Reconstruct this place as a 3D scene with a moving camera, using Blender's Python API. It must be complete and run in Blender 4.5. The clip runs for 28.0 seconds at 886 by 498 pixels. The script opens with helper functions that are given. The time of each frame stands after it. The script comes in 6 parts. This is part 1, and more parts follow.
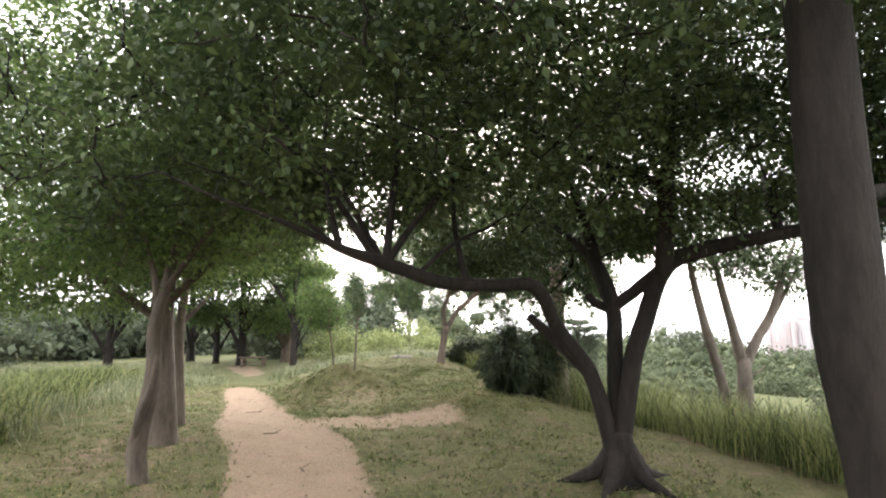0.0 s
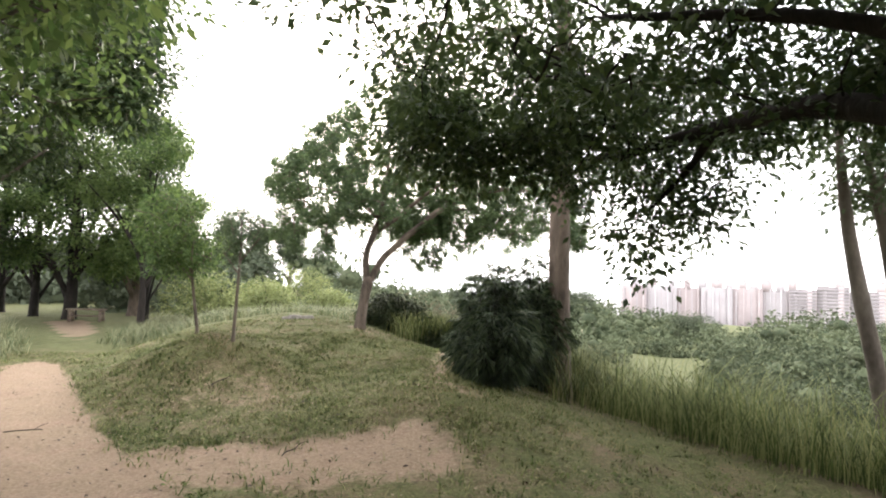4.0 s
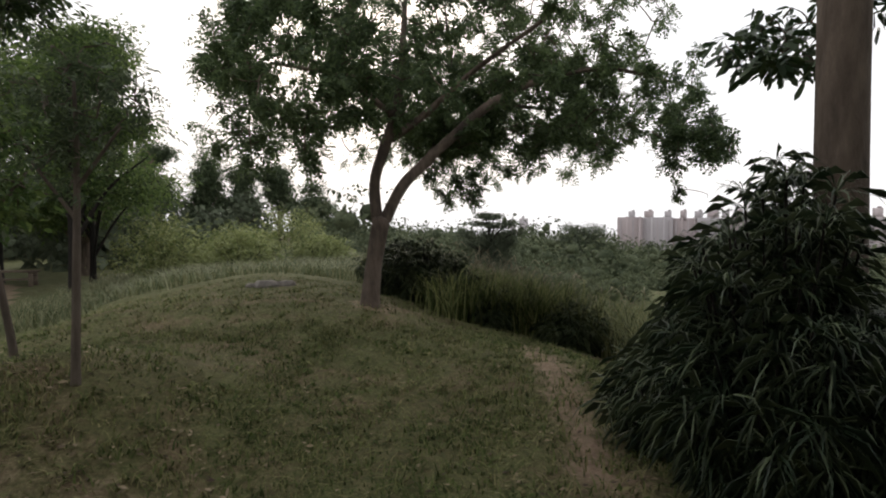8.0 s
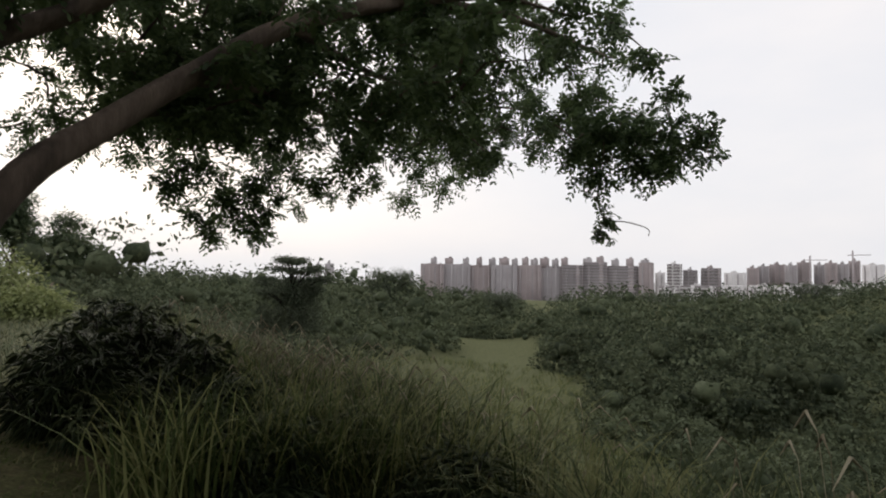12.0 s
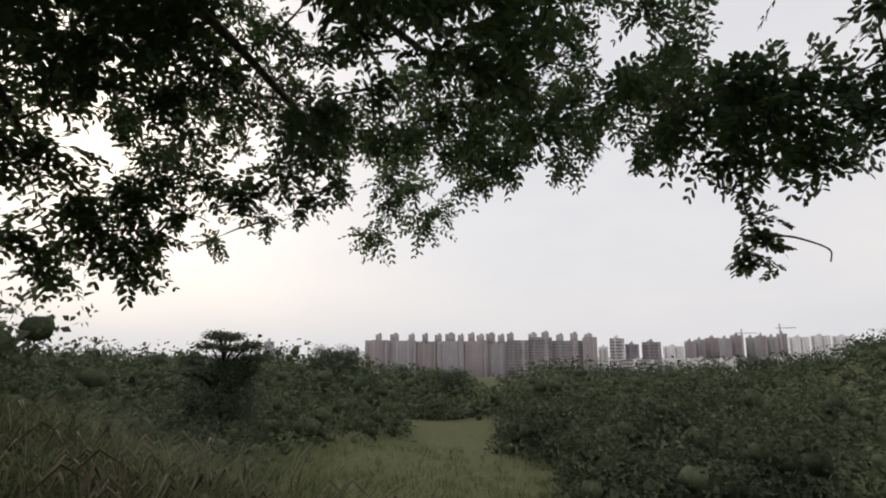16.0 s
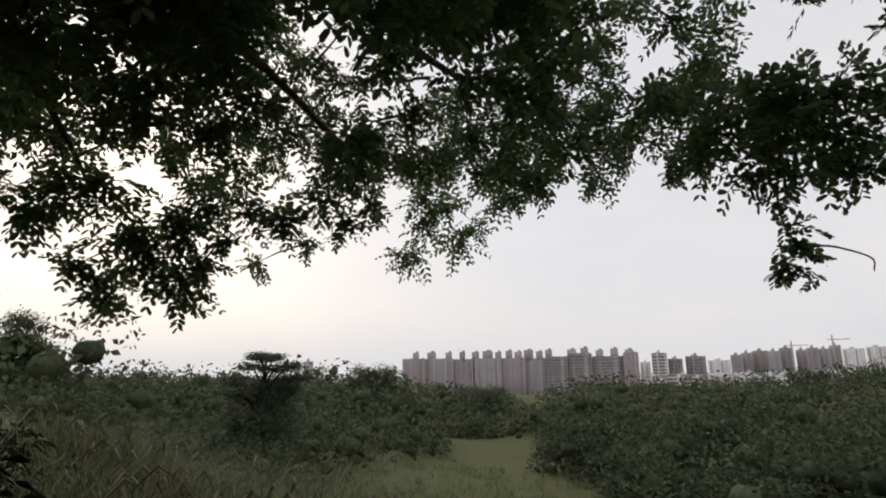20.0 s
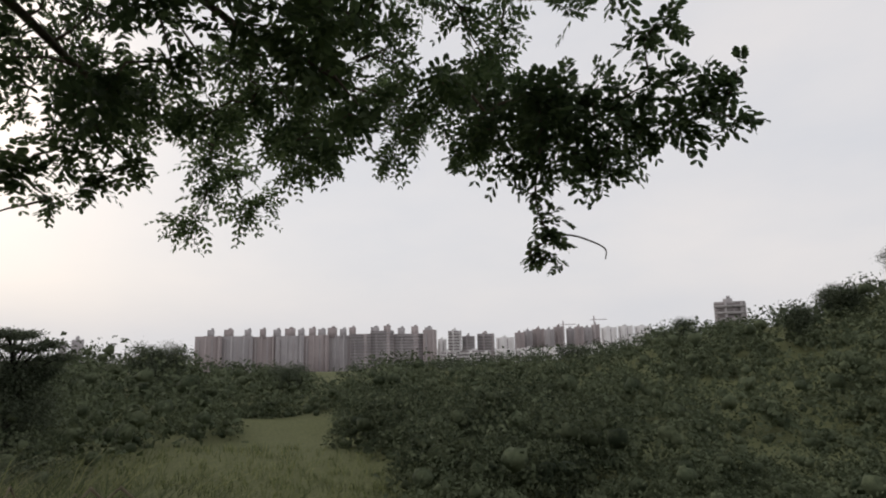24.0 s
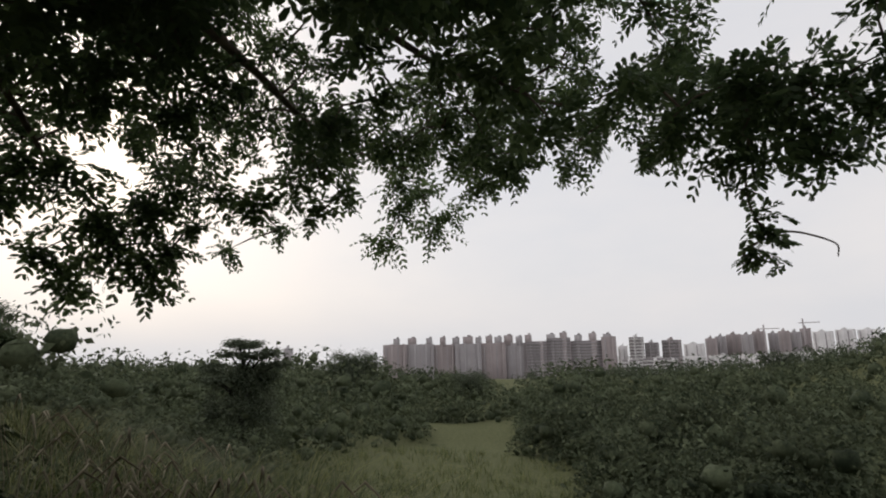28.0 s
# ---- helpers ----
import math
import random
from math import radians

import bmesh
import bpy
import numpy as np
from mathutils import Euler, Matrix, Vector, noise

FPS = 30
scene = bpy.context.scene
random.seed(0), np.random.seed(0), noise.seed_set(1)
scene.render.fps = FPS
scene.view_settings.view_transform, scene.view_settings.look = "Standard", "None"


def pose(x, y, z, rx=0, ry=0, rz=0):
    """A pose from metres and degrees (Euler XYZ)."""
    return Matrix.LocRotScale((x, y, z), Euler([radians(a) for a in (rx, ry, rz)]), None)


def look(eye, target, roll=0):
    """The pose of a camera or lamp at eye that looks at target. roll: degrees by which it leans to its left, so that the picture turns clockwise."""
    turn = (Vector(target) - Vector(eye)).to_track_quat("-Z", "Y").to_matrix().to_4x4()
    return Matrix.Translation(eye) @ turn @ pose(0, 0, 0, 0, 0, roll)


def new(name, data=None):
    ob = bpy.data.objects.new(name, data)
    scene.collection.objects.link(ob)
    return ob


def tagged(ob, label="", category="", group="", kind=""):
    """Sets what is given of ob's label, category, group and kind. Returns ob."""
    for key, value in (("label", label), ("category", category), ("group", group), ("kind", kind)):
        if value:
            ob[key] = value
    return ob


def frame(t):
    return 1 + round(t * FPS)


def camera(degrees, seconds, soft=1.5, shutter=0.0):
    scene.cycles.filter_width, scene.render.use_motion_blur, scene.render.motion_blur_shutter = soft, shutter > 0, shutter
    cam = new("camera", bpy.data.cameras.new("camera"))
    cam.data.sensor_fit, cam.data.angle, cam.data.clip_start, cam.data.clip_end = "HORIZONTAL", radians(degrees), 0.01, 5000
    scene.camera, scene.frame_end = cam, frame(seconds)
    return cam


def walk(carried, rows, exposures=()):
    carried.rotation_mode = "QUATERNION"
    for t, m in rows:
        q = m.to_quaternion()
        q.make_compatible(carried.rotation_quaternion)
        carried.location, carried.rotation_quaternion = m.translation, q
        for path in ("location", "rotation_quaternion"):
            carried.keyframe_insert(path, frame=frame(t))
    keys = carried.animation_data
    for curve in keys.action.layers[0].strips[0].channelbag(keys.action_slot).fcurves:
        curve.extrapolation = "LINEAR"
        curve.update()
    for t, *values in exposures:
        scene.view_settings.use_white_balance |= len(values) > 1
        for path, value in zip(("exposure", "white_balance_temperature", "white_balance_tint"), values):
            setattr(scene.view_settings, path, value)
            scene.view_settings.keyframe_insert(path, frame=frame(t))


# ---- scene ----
cam = camera(75.9, 28.0, soft=2.0)
METRES, EYE, TILT, LEAN, TURN = 16.0, 1.5, 8.0, 0.0, 0.0
ROWS = [
    (0.0, 0.0, 0.0, 0.0, 0.0, 0.0, -0.0),
    (0.5, -0.0108, 0.0368, -0.0065, -10.2, 0.34, -3.45),
    (1.0, -0.0235, 0.0698, -0.0111, -13.52, 0.95, -4.81),
    (1.5, -0.0321, 0.1053, -0.0179, -13.03, 0.83, -5.53),
    (2.0, -0.0389, 0.1376, -0.0219, -8.92, -0.84, -4.73),
    (2.5, -0.0469, 0.1703, -0.0258, -9.19, -1.79, -4.7),
    (4.5, -0.0519, 0.3177, -0.0477, -12.16, -6.09, -3.63),
    (5.0, -0.0527, 0.3521, -0.0521, -5.77, -8.82, -1.89),
    (5.5, -0.0568, 0.3874, -0.0577, -2.27, -9.77, -1.14),
    (6.0, -0.0539, 0.4243, -0.0616, -2.48, -10.56, -0.29),
    (6.5, -0.056, 0.4595, -0.0664, -3.23, -12.21, 0.02),
    (7.0, -0.0514, 0.4935, -0.0696, -6.34, -12.36, -0.48),
    (7.5, -0.0484, 0.5277, -0.075, -10.17, -10.83, -1.41),
    (8.0, -0.0405, 0.5621, -0.0796, -12.66, -10.26, -1.79),
    (8.5, -0.0344, 0.5958, -0.083, -14.84, -9.93, -2.24),
    (9.0, -0.0249, 0.627, -0.0857, -19.79, -9.18, -3.17),
    (9.5, -0.0146, 0.6561, -0.0886, -24.04, -7.92, -4.02),
    (10.0, -0.0039, 0.6858, -0.0916, -29.13, -6.31, -5.16),
    (10.5, 0.0103, 0.7113, -0.0945, -32.91, -4.58, -5.52),
    (11.0, 0.0176, 0.7368, -0.0985, -34.9, -3.43, -5.64),
    (11.5, 0.0284, 0.7607, -0.1026, -33.5, -3.95, -5.22),
    (12.0, 0.0363, 0.7837, -0.1074, -31.83, -4.59, -4.82),
    (12.5, 0.0447, 0.8036, -0.1108, -33.27, -3.99, -4.86),
    (14.5, 0.0693, 0.8775, -0.1266, -35.74, 1.53, -4.0),
    (15.0, 0.079, 0.8969, -0.1291, -38.29, 2.13, -4.76),
    (15.5, 0.0888, 0.9042, -0.13, -38.69, 2.75, -4.84),
    (16.0, 0.0893, 0.9094, -0.1308, -37.36, 3.51, -4.79),
    (16.5, 0.0884, 0.9095, -0.1314, -35.57, 4.12, -4.63),
    (17.0, 0.0883, 0.9101, -0.1312, -34.7, 4.38, -4.41),
    (17.5, 0.0887, 0.9103, -0.1314, -34.06, 4.37, -4.3),
    (18.0, 0.0901, 0.9103, -0.1312, -33.89, 4.28, -4.0),
    (18.5, 0.0898, 0.9088, -0.1311, -34.3, 4.3, -3.79),
    (19.0, 0.0885, 0.9076, -0.1308, -34.5, 4.43, -3.74),
    (19.5, 0.0873, 0.9061, -0.13, -34.28, 4.7, -3.73),
    (20.0, 0.0868, 0.9061, -0.1305, -33.76, 4.98, -3.55),
    (20.5, 0.0876, 0.9053, -0.1313, -33.43, 4.86, -3.39),
    (22.5, 0.0919, 0.9059, -0.1311, -41.33, 3.67, -2.97),
    (23.0, 0.0946, 0.9058, -0.1305, -44.16, 3.49, -3.64),
    (23.5, 0.0964, 0.9051, -0.1305, -47.96, 3.68, -4.18),
    (24.0, 0.0973, 0.9022, -0.1305, -53.05, 4.27, -5.26),
    (24.5, 0.0998, 0.9001, -0.1301, -58.54, 4.99, -6.54),
    (25.0, 0.0997, 0.9015, -0.13, -62.4, 5.7, -7.2),
    (25.5, 0.0992, 0.9035, -0.13, -59.9, 5.5, -7.7),
    (26.0, 0.0983, 0.9059, -0.1303, -49.69, 3.94, -7.65),
    (26.5, 0.0955, 0.91, -0.1311, -43.55, 2.96, -6.42),
    (27.0, 0.0922, 0.9076, -0.1304, -39.91, 2.73, -5.39),
    (27.5, 0.0899, 0.9063, -0.1303, -36.72, 3.15, -4.15),
    (28.0, 0.0897, 0.9057, -0.1302, -35.73, 3.69, -3.31),
]
EXPOSURES = [(0.0, 2.9), (1.0, 3.5), (2.5, 3.3), (4.5, 2.45), (5.5, 2.05), (6.5, 1.6), (7.5, 1.05), (8.5, 0.58), (10.5, 0.4), (12.5, 0.35), (14.5, 0.2), (20.5, 0.18), (25.0, 0.1), (28.0, 0.14)]
walk(cam, [(t, pose(0, 0, EYE, TILT, LEAN, TURN) @ pose(METRES * x, METRES * y, METRES * z, 90 + pitch, roll, yaw)) for t, x, y, z, yaw, pitch, roll in ROWS], EXPOSURES)

# ---- sky and sun: a bright, hazy overcast evening, the glow low in the north ----
SUN_AZ, SUN_EL = radians(4), radians(24)
world = bpy.data.worlds.new("overcast_sky")
scene.world = world
world.use_nodes = True
wn, wl = world.node_tree.nodes, world.node_tree.links
wn.clear()
sky = wn.new("ShaderNodeTexSky")
sky.sky_type, sky.sun_disc = "NISHITA", False
sky.sun_elevation, sky.sun_rotation = SUN_EL, SUN_AZ
sky.air_density, sky.dust_density, sky.ozone_density = 1.0, 6.0, 1.0
veil = wn.new("ShaderNodeMix")
veil.data_type = "RGBA"
veil.inputs[0].default_value = 0.91
wl.new(sky.outputs[0], veil.inputs[6])
# faint uneven cloud in the veil
wtc = wn.new("ShaderNodeTexCoord")
wmap = wn.new("ShaderNodeMapping")
wmap.inputs["Scale"].default_value = (1.0, 1.0, 2.6)
wl.new(wtc.outputs["Generated"], wmap.inputs[0])
cloud = wn.new("ShaderNodeTexNoise")
cloud.inputs["Scale"].default_value, cloud.inputs["Detail"].default_value, cloud.inputs["Roughness"].default_value = 2.2, 5, 0.55
wl.new(wmap.outputs[0], cloud.inputs[0])
tone = wn.new("ShaderNodeValToRGB")
tone.color_ramp.elements[0].position, tone.color_ramp.elements[0].color = 0.3, (6.75, 6.8, 7.15, 1)
tone.color_ramp.elements[1].position, tone.color_ramp.elements[1].color = 0.72, (7.8, 7.5, 7.5, 1)
wl.new(cloud.outputs[0], tone.inputs[0])
wl.new(tone.outputs[0], veil.inputs[7])
back = wn.new("ShaderNodeBackground")
back.inputs[1].default_value = 0.1
wl.new(veil.outputs[2], back.inputs[0])
wout = wn.new("ShaderNodeOutputWorld")
wl.new(back.outputs[0], wout.inputs[0])

sun = new("sun", bpy.data.lights.new("sun", "SUN"))
sun.data.energy, sun.data.angle, sun.data.color = 0.6, radians(25), (1.0, 0.93, 0.84)
sun_way = Vector((math.sin(SUN_AZ) * math.cos(SUN_EL), math.cos(SUN_AZ) * math.cos(SUN_EL), math.sin(SUN_EL)))
sun.matrix_world = look(sun_way * 60, (0, 0, 0))

# ---- materials ----
rng = np.random.default_rng(7)


def mat(name, c1, c2, scale=8.0, rough=0.8, bump=0.3, stretch=(1, 1, 1), island=0.0, thin=0.0, objrand=0.0, spec=0.3, c3=None, deep=0.03):
    """A noise-mixed surface: two colours at a coarse and a fine scale, bump, optional colour change from leaf to leaf and light through thin leaves."""
    m = bpy.data.materials.new(name)
    m.use_nodes = True
    n, l = m.node_tree.nodes, m.node_tree.links
    bsdf = n["Principled BSDF"]
    tc = n.new("ShaderNodeTexCoord")
    mp = n.new("ShaderNodeMapping")
    mp.inputs["Scale"].default_value = stretch
    l.new(tc.outputs["Object"], mp.inputs[0])
    n1 = n.new("ShaderNodeTexNoise")
    n1.inputs["Scale"].default_value, n1.inputs["Detail"].default_value, n1.inputs["Roughness"].default_value = scale, 6, 0.65
    n2 = n.new("ShaderNodeTexNoise")
    n2.inputs["Scale"].default_value, n2.inputs["Detail"].default_value = scale * 0.13, 3
    l.new(mp.outputs[0], n1.inputs[0])
    l.new(mp.outputs[0], n2.inputs[0])
    add = n.new("ShaderNodeMath")
    add.operation = "ADD"
    l.new(n1.outputs[0], add.inputs[0])
    l.new(n2.outputs[0], add.inputs[1])
    last = add.outputs[0]
    for amount, node, socket in ((island, "ShaderNodeNewGeometry", "Random Per Island"), (objrand, "ShaderNodeObjectInfo", "Random")):
        if amount:
            g = n.new(node)
            ma = n.new("ShaderNodeMath")
            ma.operation, ma.inputs[1].default_value = "MULTIPLY_ADD", amount
            l.new(g.outputs[socket], ma.inputs[0])
            l.new(last, ma.inputs[2])
            sub = n.new("ShaderNodeMath")
            sub.operation, sub.inputs[1].default_value = "SUBTRACT", amount * 0.5
            l.new(ma.outputs[0], sub.inputs[0])
            last = sub.outputs[0]
    ramp = n.new("ShaderNodeValToRGB")
    ramp.color_ramp.elements[0].position, ramp.color_ramp.elements[1].position = 0.62, 1.0
    ramp.color_ramp.elements[0].color, ramp.color_ramp.elements[1].color = (*c1, 1), (*c2, 1)
    half = n.new("ShaderNodeMath")
    half.operation, half.inputs[1].default_value = "MULTIPLY", 0.8
    l.new(last, half.inputs[0])
    if c3:
        e = ramp.color_ramp.elements.new(0.8)
        e.color = (*c3, 1)
    l.new(half.outputs[0], ramp.inputs[0])
    l.new(ramp.outputs[0], bsdf.inputs["Base Color"])
    bsdf.inputs["Roughness"].default_value = rough
    bsdf.inputs["Specular IOR Level"].default_value = spec
    if bump:
        b = n.new("ShaderNodeBump")
        b.inputs["Strength"].default_value, b.inputs["Distance"].default_value = bump, deep
        l.new(n1.outputs[0], b.inputs["Height"])
        l.new(b.outputs[0], bsdf.inputs["Normal"])
    if thin:
        t = n.new("ShaderNodeBsdfTranslucent")
        l.new(ramp.outputs[0], t.inputs[0])
        mx = n.new("ShaderNodeMixShader")
        mx.inputs[0].default_value = thin
        l.new(bsdf.outputs[0], mx.inputs[1])
        l.new(t.outputs[0], mx.inputs[2])
        l.new(mx.outputs[0], n["Material Output"].inputs[0])
    return m


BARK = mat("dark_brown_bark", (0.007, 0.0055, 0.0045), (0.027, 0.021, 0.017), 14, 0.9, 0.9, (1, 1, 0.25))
BARK_PALE = mat("pale_grey_bark", (0.07, 0.057, 0.046), (0.2, 0.168, 0.138), 9, 0.85, 0.5, (1, 1, 0.4))
BARK_ROW = mat("grey_brown_twisted_bark", (0.04, 0.032, 0.025), (0.135, 0.108, 0.085), 11, 0.9, 0.9, (1, 1, 0.3))
BARK_TAN = mat("tan_fissured_bark", (0.058, 0.044, 0.034), (0.185, 0.142, 0.11), 11, 0.9, 0.8, (1, 1, 0.3))
LEAF_FIG = mat("small_dark_green_leaves", (0.03, 0.05, 0.02), (0.085, 0.118, 0.042), 3, 0.5, 0, island=0.5, thin=0.35)
LEAF_PIN = mat("dull_green_leaflets", (0.06, 0.092, 0.042), (0.135, 0.185, 0.08), 3, 0.55, 0, island=0.5, thin=0.5)
LEAF_BIG = mat("large_leathery_leaves", (0.024, 0.05, 0.02), (0.07, 0.105, 0.04), 3, 0.4, 0, island=0.5, thin=0.2, spec=0.5)
LEAF_FEATHER = mat("feathery_bright_green_leaves", (0.055, 0.095, 0.028), (0.15, 0.205, 0.065), 3, 0.55, 0, island=0.6, thin=0.55)
LEAF_LIGHT = mat("yellowish_green_leaves", (0.12, 0.155, 0.05), (0.28, 0.31, 0.135), 3, 0.6, 0, island=0.6, thin=0.4)
SEED = mat("buff_seed_heads", (0.16, 0.13, 0.08), (0.38, 0.34, 0.24), 6, 0.8, 0, island=0.6, thin=0.2)
LEAF_GREY = mat("grey_green_leaves", (0.05, 0.075, 0.035), (0.12, 0.155, 0.08), 3, 0.6, 0, island=0.6, thin=0.3)
LEAF_LANCE = mat("long_dark_green_leaves", (0.03, 0.05, 0.025), (0.125, 0.155, 0.08), 3, 0.42, 0, island=0.8, thin=0.3, spec=0.4)
# leaf colour taken darker to carry the deep shade on the brink
LEAF_SHADE = mat("shade_darkened_fern_leaves", (0.024, 0.036, 0.018), (0.085, 0.105, 0.048), 3, 0.6, 0, island=0.6, thin=0.25, spec=0.2)
SCRUB = mat("scrub_leaves", (0.05, 0.065, 0.038), (0.138, 0.16, 0.093), 5, 0.8, 0.6, island=0.26, thin=0.2, spec=0.1)
THICKET = mat("thicket_leaves", (0.032, 0.043, 0.026), (0.105, 0.122, 0.07), 5, 0.8, 0.6, island=0.28, thin=0.2, spec=0.1)
WOODS = mat("woodland_leaves", (0.054, 0.068, 0.044), (0.13, 0.152, 0.1), 4, 0.8, 0.6, island=0.28, thin=0.2, spec=0.1)
BLADE = mat("short_grass_blades", (0.052, 0.07, 0.023), (0.22, 0.2, 0.1), 1.2, 0.8, 0, island=0.7, thin=0.25, spec=0.1, c3=(0.1, 0.132, 0.04))
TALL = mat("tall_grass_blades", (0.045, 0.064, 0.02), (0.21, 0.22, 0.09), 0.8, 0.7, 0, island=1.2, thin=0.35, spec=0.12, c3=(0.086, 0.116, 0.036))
# darker copy of the tall grass, with the brink's shade in its colour
TALL_SHADED = mat("shade_dark_brink_grass", (0.03, 0.042, 0.015), (0.17, 0.172, 0.075), 0.8, 0.7, 0, island=1.2, thin=0.3, spec=0.1, c3=(0.062, 0.084, 0.028))
PALE = mat("pale_field_grass", (0.09, 0.11, 0.05), (0.3, 0.3, 0.18), 0.8, 0.65, 0, island=0.7, thin=0.3, c3=(0.16, 0.18, 0.085))
LITTER = mat("dry_fallen_leaves", (0.05, 0.033, 0.021), (0.26, 0.2, 0.13), 6, 0.8, 0, island=1.0)
TIMBER = mat("weathered_bench_timber", (0.09, 0.065, 0.05), (0.2, 0.16, 0.12), 12, 0.8, 0.3, (1, 1, 6))
STONE = mat("grey_field_stone", (0.12, 0.11, 0.1), (0.3, 0.27, 0.24), 8, 0.9, 0.6)
WALL_PINK = mat("weathered_pinkish_render", (0.31, 0.268, 0.262), (0.4, 0.352, 0.345), 0.06, 0.9, 0, objrand=0.25)
WALL_GREY = mat("grey_tile_cladding", (0.33, 0.31, 0.312), (0.43, 0.405, 0.405), 0.06, 0.9, 0, objrand=0.3)
# own colour of the white houses; on the farthest blocks it imitates haze
WALL_PALE = mat("off_white_render_and_haze", (0.6, 0.58, 0.57), (0.76, 0.74, 0.73), 0.06, 0.9, 0, objrand=0.2)
GLASS_DARK = mat("dull_window_band", (0.27, 0.245, 0.245), (0.34, 0.31, 0.31), 0.08, 0.35, 0, objrand=0.3)
STEEL = mat("grey_red_crane_steel", (0.36, 0.32, 0.32), (0.44, 0.4, 0.4), 0.3, 0.6, 0)


def ground_material():
    """Short worn grass, bare pinkish earth where feet have gone, darker humus on the bank, by the sheet's own earth layer."""
    m = bpy.data.materials.new("grass_and_bare_earth")
    m.use_nodes = True
    n, l = m.node_tree.nodes, m.node_tree.links
    bsdf = n["Principled BSDF"]
    tc = n.new("ShaderNodeTexCoord")

    def tex(scale, detail=6, rough=0.6):
        t = n.new("ShaderNodeTexNoise")
        t.inputs["Scale"].default_value, t.inputs["Detail"].default_value, t.inputs["Roughness"].default_value = scale, detail, rough
        l.new(tc.outputs["Object"], t.inputs[0])
        return t.outputs[0]

    def ramp(value, stops):
        r = n.new("ShaderNodeValToRGB")
        r.color_ramp.elements[0].position, r.color_ramp.elements[0].color = stops[0][0], (*stops[0][1], 1)
        r.color_ramp.elements[1].position, r.color_ramp.elements[1].color = stops[-1][0], (*stops[-1][1], 1)
        for at, c in stops[1:-1]:
            r.color_ramp.elements.new(at).color = (*c, 1)
        l.new(value, r.inputs[0])
        return r.outputs[0]

    def mix(fac, a, b):
        x = n.new("ShaderNodeMix")
        x.data_type = "RGBA"
        l.new(fac, x.inputs[0])
        l.new(a, x.inputs[6])
        l.new(b, x.inputs[7])
        return x.outputs[2]

    def math_node(op, a, b):
        x = n.new("ShaderNodeMath")
        x.operation, x.use_clamp = op, True
        for i, v in enumerate((a, b)):
            if isinstance(v, float):
                x.inputs[i].default_value = v
            else:
                l.new(v, x.inputs[i])
        return x.outputs[0]

    fine, mid, wide = tex(38, 8, 0.7), tex(5.0), tex(0.5, 4)
    grass = ramp(fine, [(0.3, (0.05, 0.056, 0.022)), (0.5, (0.1, 0.108, 0.044)), (0.72, (0.178, 0.168, 0.086))])
    earth = ramp(fine, [(0.25, (0.18, 0.114, 0.083)), (0.5, (0.305, 0.212, 0.16)), (0.75, (0.4, 0.305, 0.243))])
    humus = ramp(fine, [(0.3, (0.05, 0.035, 0.025)), (0.7, (0.15, 0.1, 0.07))])
    field = ramp(mid, [(0.3, (0.058, 0.068, 0.03)), (0.7, (0.14, 0.146, 0.07))])
    at = {}
    for key in ("earth", "humus", "field", "town"):
        a = n.new("ShaderNodeAttribute")
        a.attribute_name = key
        at[key] = a.outputs["Fac"]
    clump = tex(13, 5, 0.65)
    jag = math_node("SUBTRACT", math_node("ADD", at["earth"], math_node("ADD", math_node("MULTIPLY", mid, 0.5), math_node("MULTIPLY", clump, 0.45))), 0.475)
    worn = ramp(jag, [(0.34, (0, 0, 0)), (0.62, (1, 1, 1))])
    patch = ramp(wide, [(0.5, (0, 0, 0)), (0.72, (0.35, 0.35, 0.35))])
    dark = ramp(clump, [(0.42, (0.8, 0.8, 0.8)), (0.58, (0, 0, 0))])
    shade = ramp(fine, [(0.3, (0.04, 0.042, 0.02)), (0.7, (0.11, 0.108, 0.046))])
    dry = ramp(fine, [(0.3, (0.085, 0.06, 0.038)), (0.7, (0.25, 0.185, 0.122))])
    thin_spots = ramp(tex(1.6, 6, 0.75), [(0.48, (0, 0, 0)), (0.64, (0.75, 0.75, 0.75))])
    colour = mix(dark, grass, shade)
    colour = mix(thin_spots, colour, dry)
    colour = mix(patch, colour, humus)
    colour = mix(at["field"], colour, field)
    colour = mix(worn, colour, earth)
    colour = mix(at["humus"], colour, humus)
    # pale grey of the far plain: built-up ground with haze painted in
    paved_and_haze = ramp(wide, [(0.3, (0.3, 0.29, 0.29)), (0.7, (0.5, 0.49, 0.49))])
    colour = mix(at["town"], colour, paved_and_haze)
    l.new(colour, bsdf.inputs["Base Color"])
    bsdf.inputs["Roughness"].default_value, bsdf.inputs["Specular IOR Level"].default_value = 0.95, 0.1
    b = n.new("ShaderNodeBump")
    b.inputs["Strength"].default_value, b.inputs["Distance"].default_value = 0.6, 0.03
    l.new(fine, b.inputs["Height"])
    l.new(b.outputs[0], bsdf.inputs["Normal"])
    return m


GROUND = ground_material()


# ---- mesh helpers ----
def np_mesh(name, verts, faces, material):
    """A mesh from arrays of places and of equal-sided faces."""
    me = bpy.data.meshes.new(name)
    verts, faces = np.asarray(verts, dtype=np.float32), np.asarray(faces, dtype=np.int32)
    k = faces.shape[1]
    me.vertices.add(len(verts))
    me.vertices.foreach_set("co", verts.ravel())
    me.loops.add(faces.size)
    me.loops.foreach_set("vertex_index", faces.ravel())
    me.polygons.add(len(faces))
    me.polygons.foreach_set("loop_start", np.arange(len(faces), dtype=np.int32) * k)
    me.update(calc_edges=True)
    me.validate()
    me.materials.append(material)
    return me


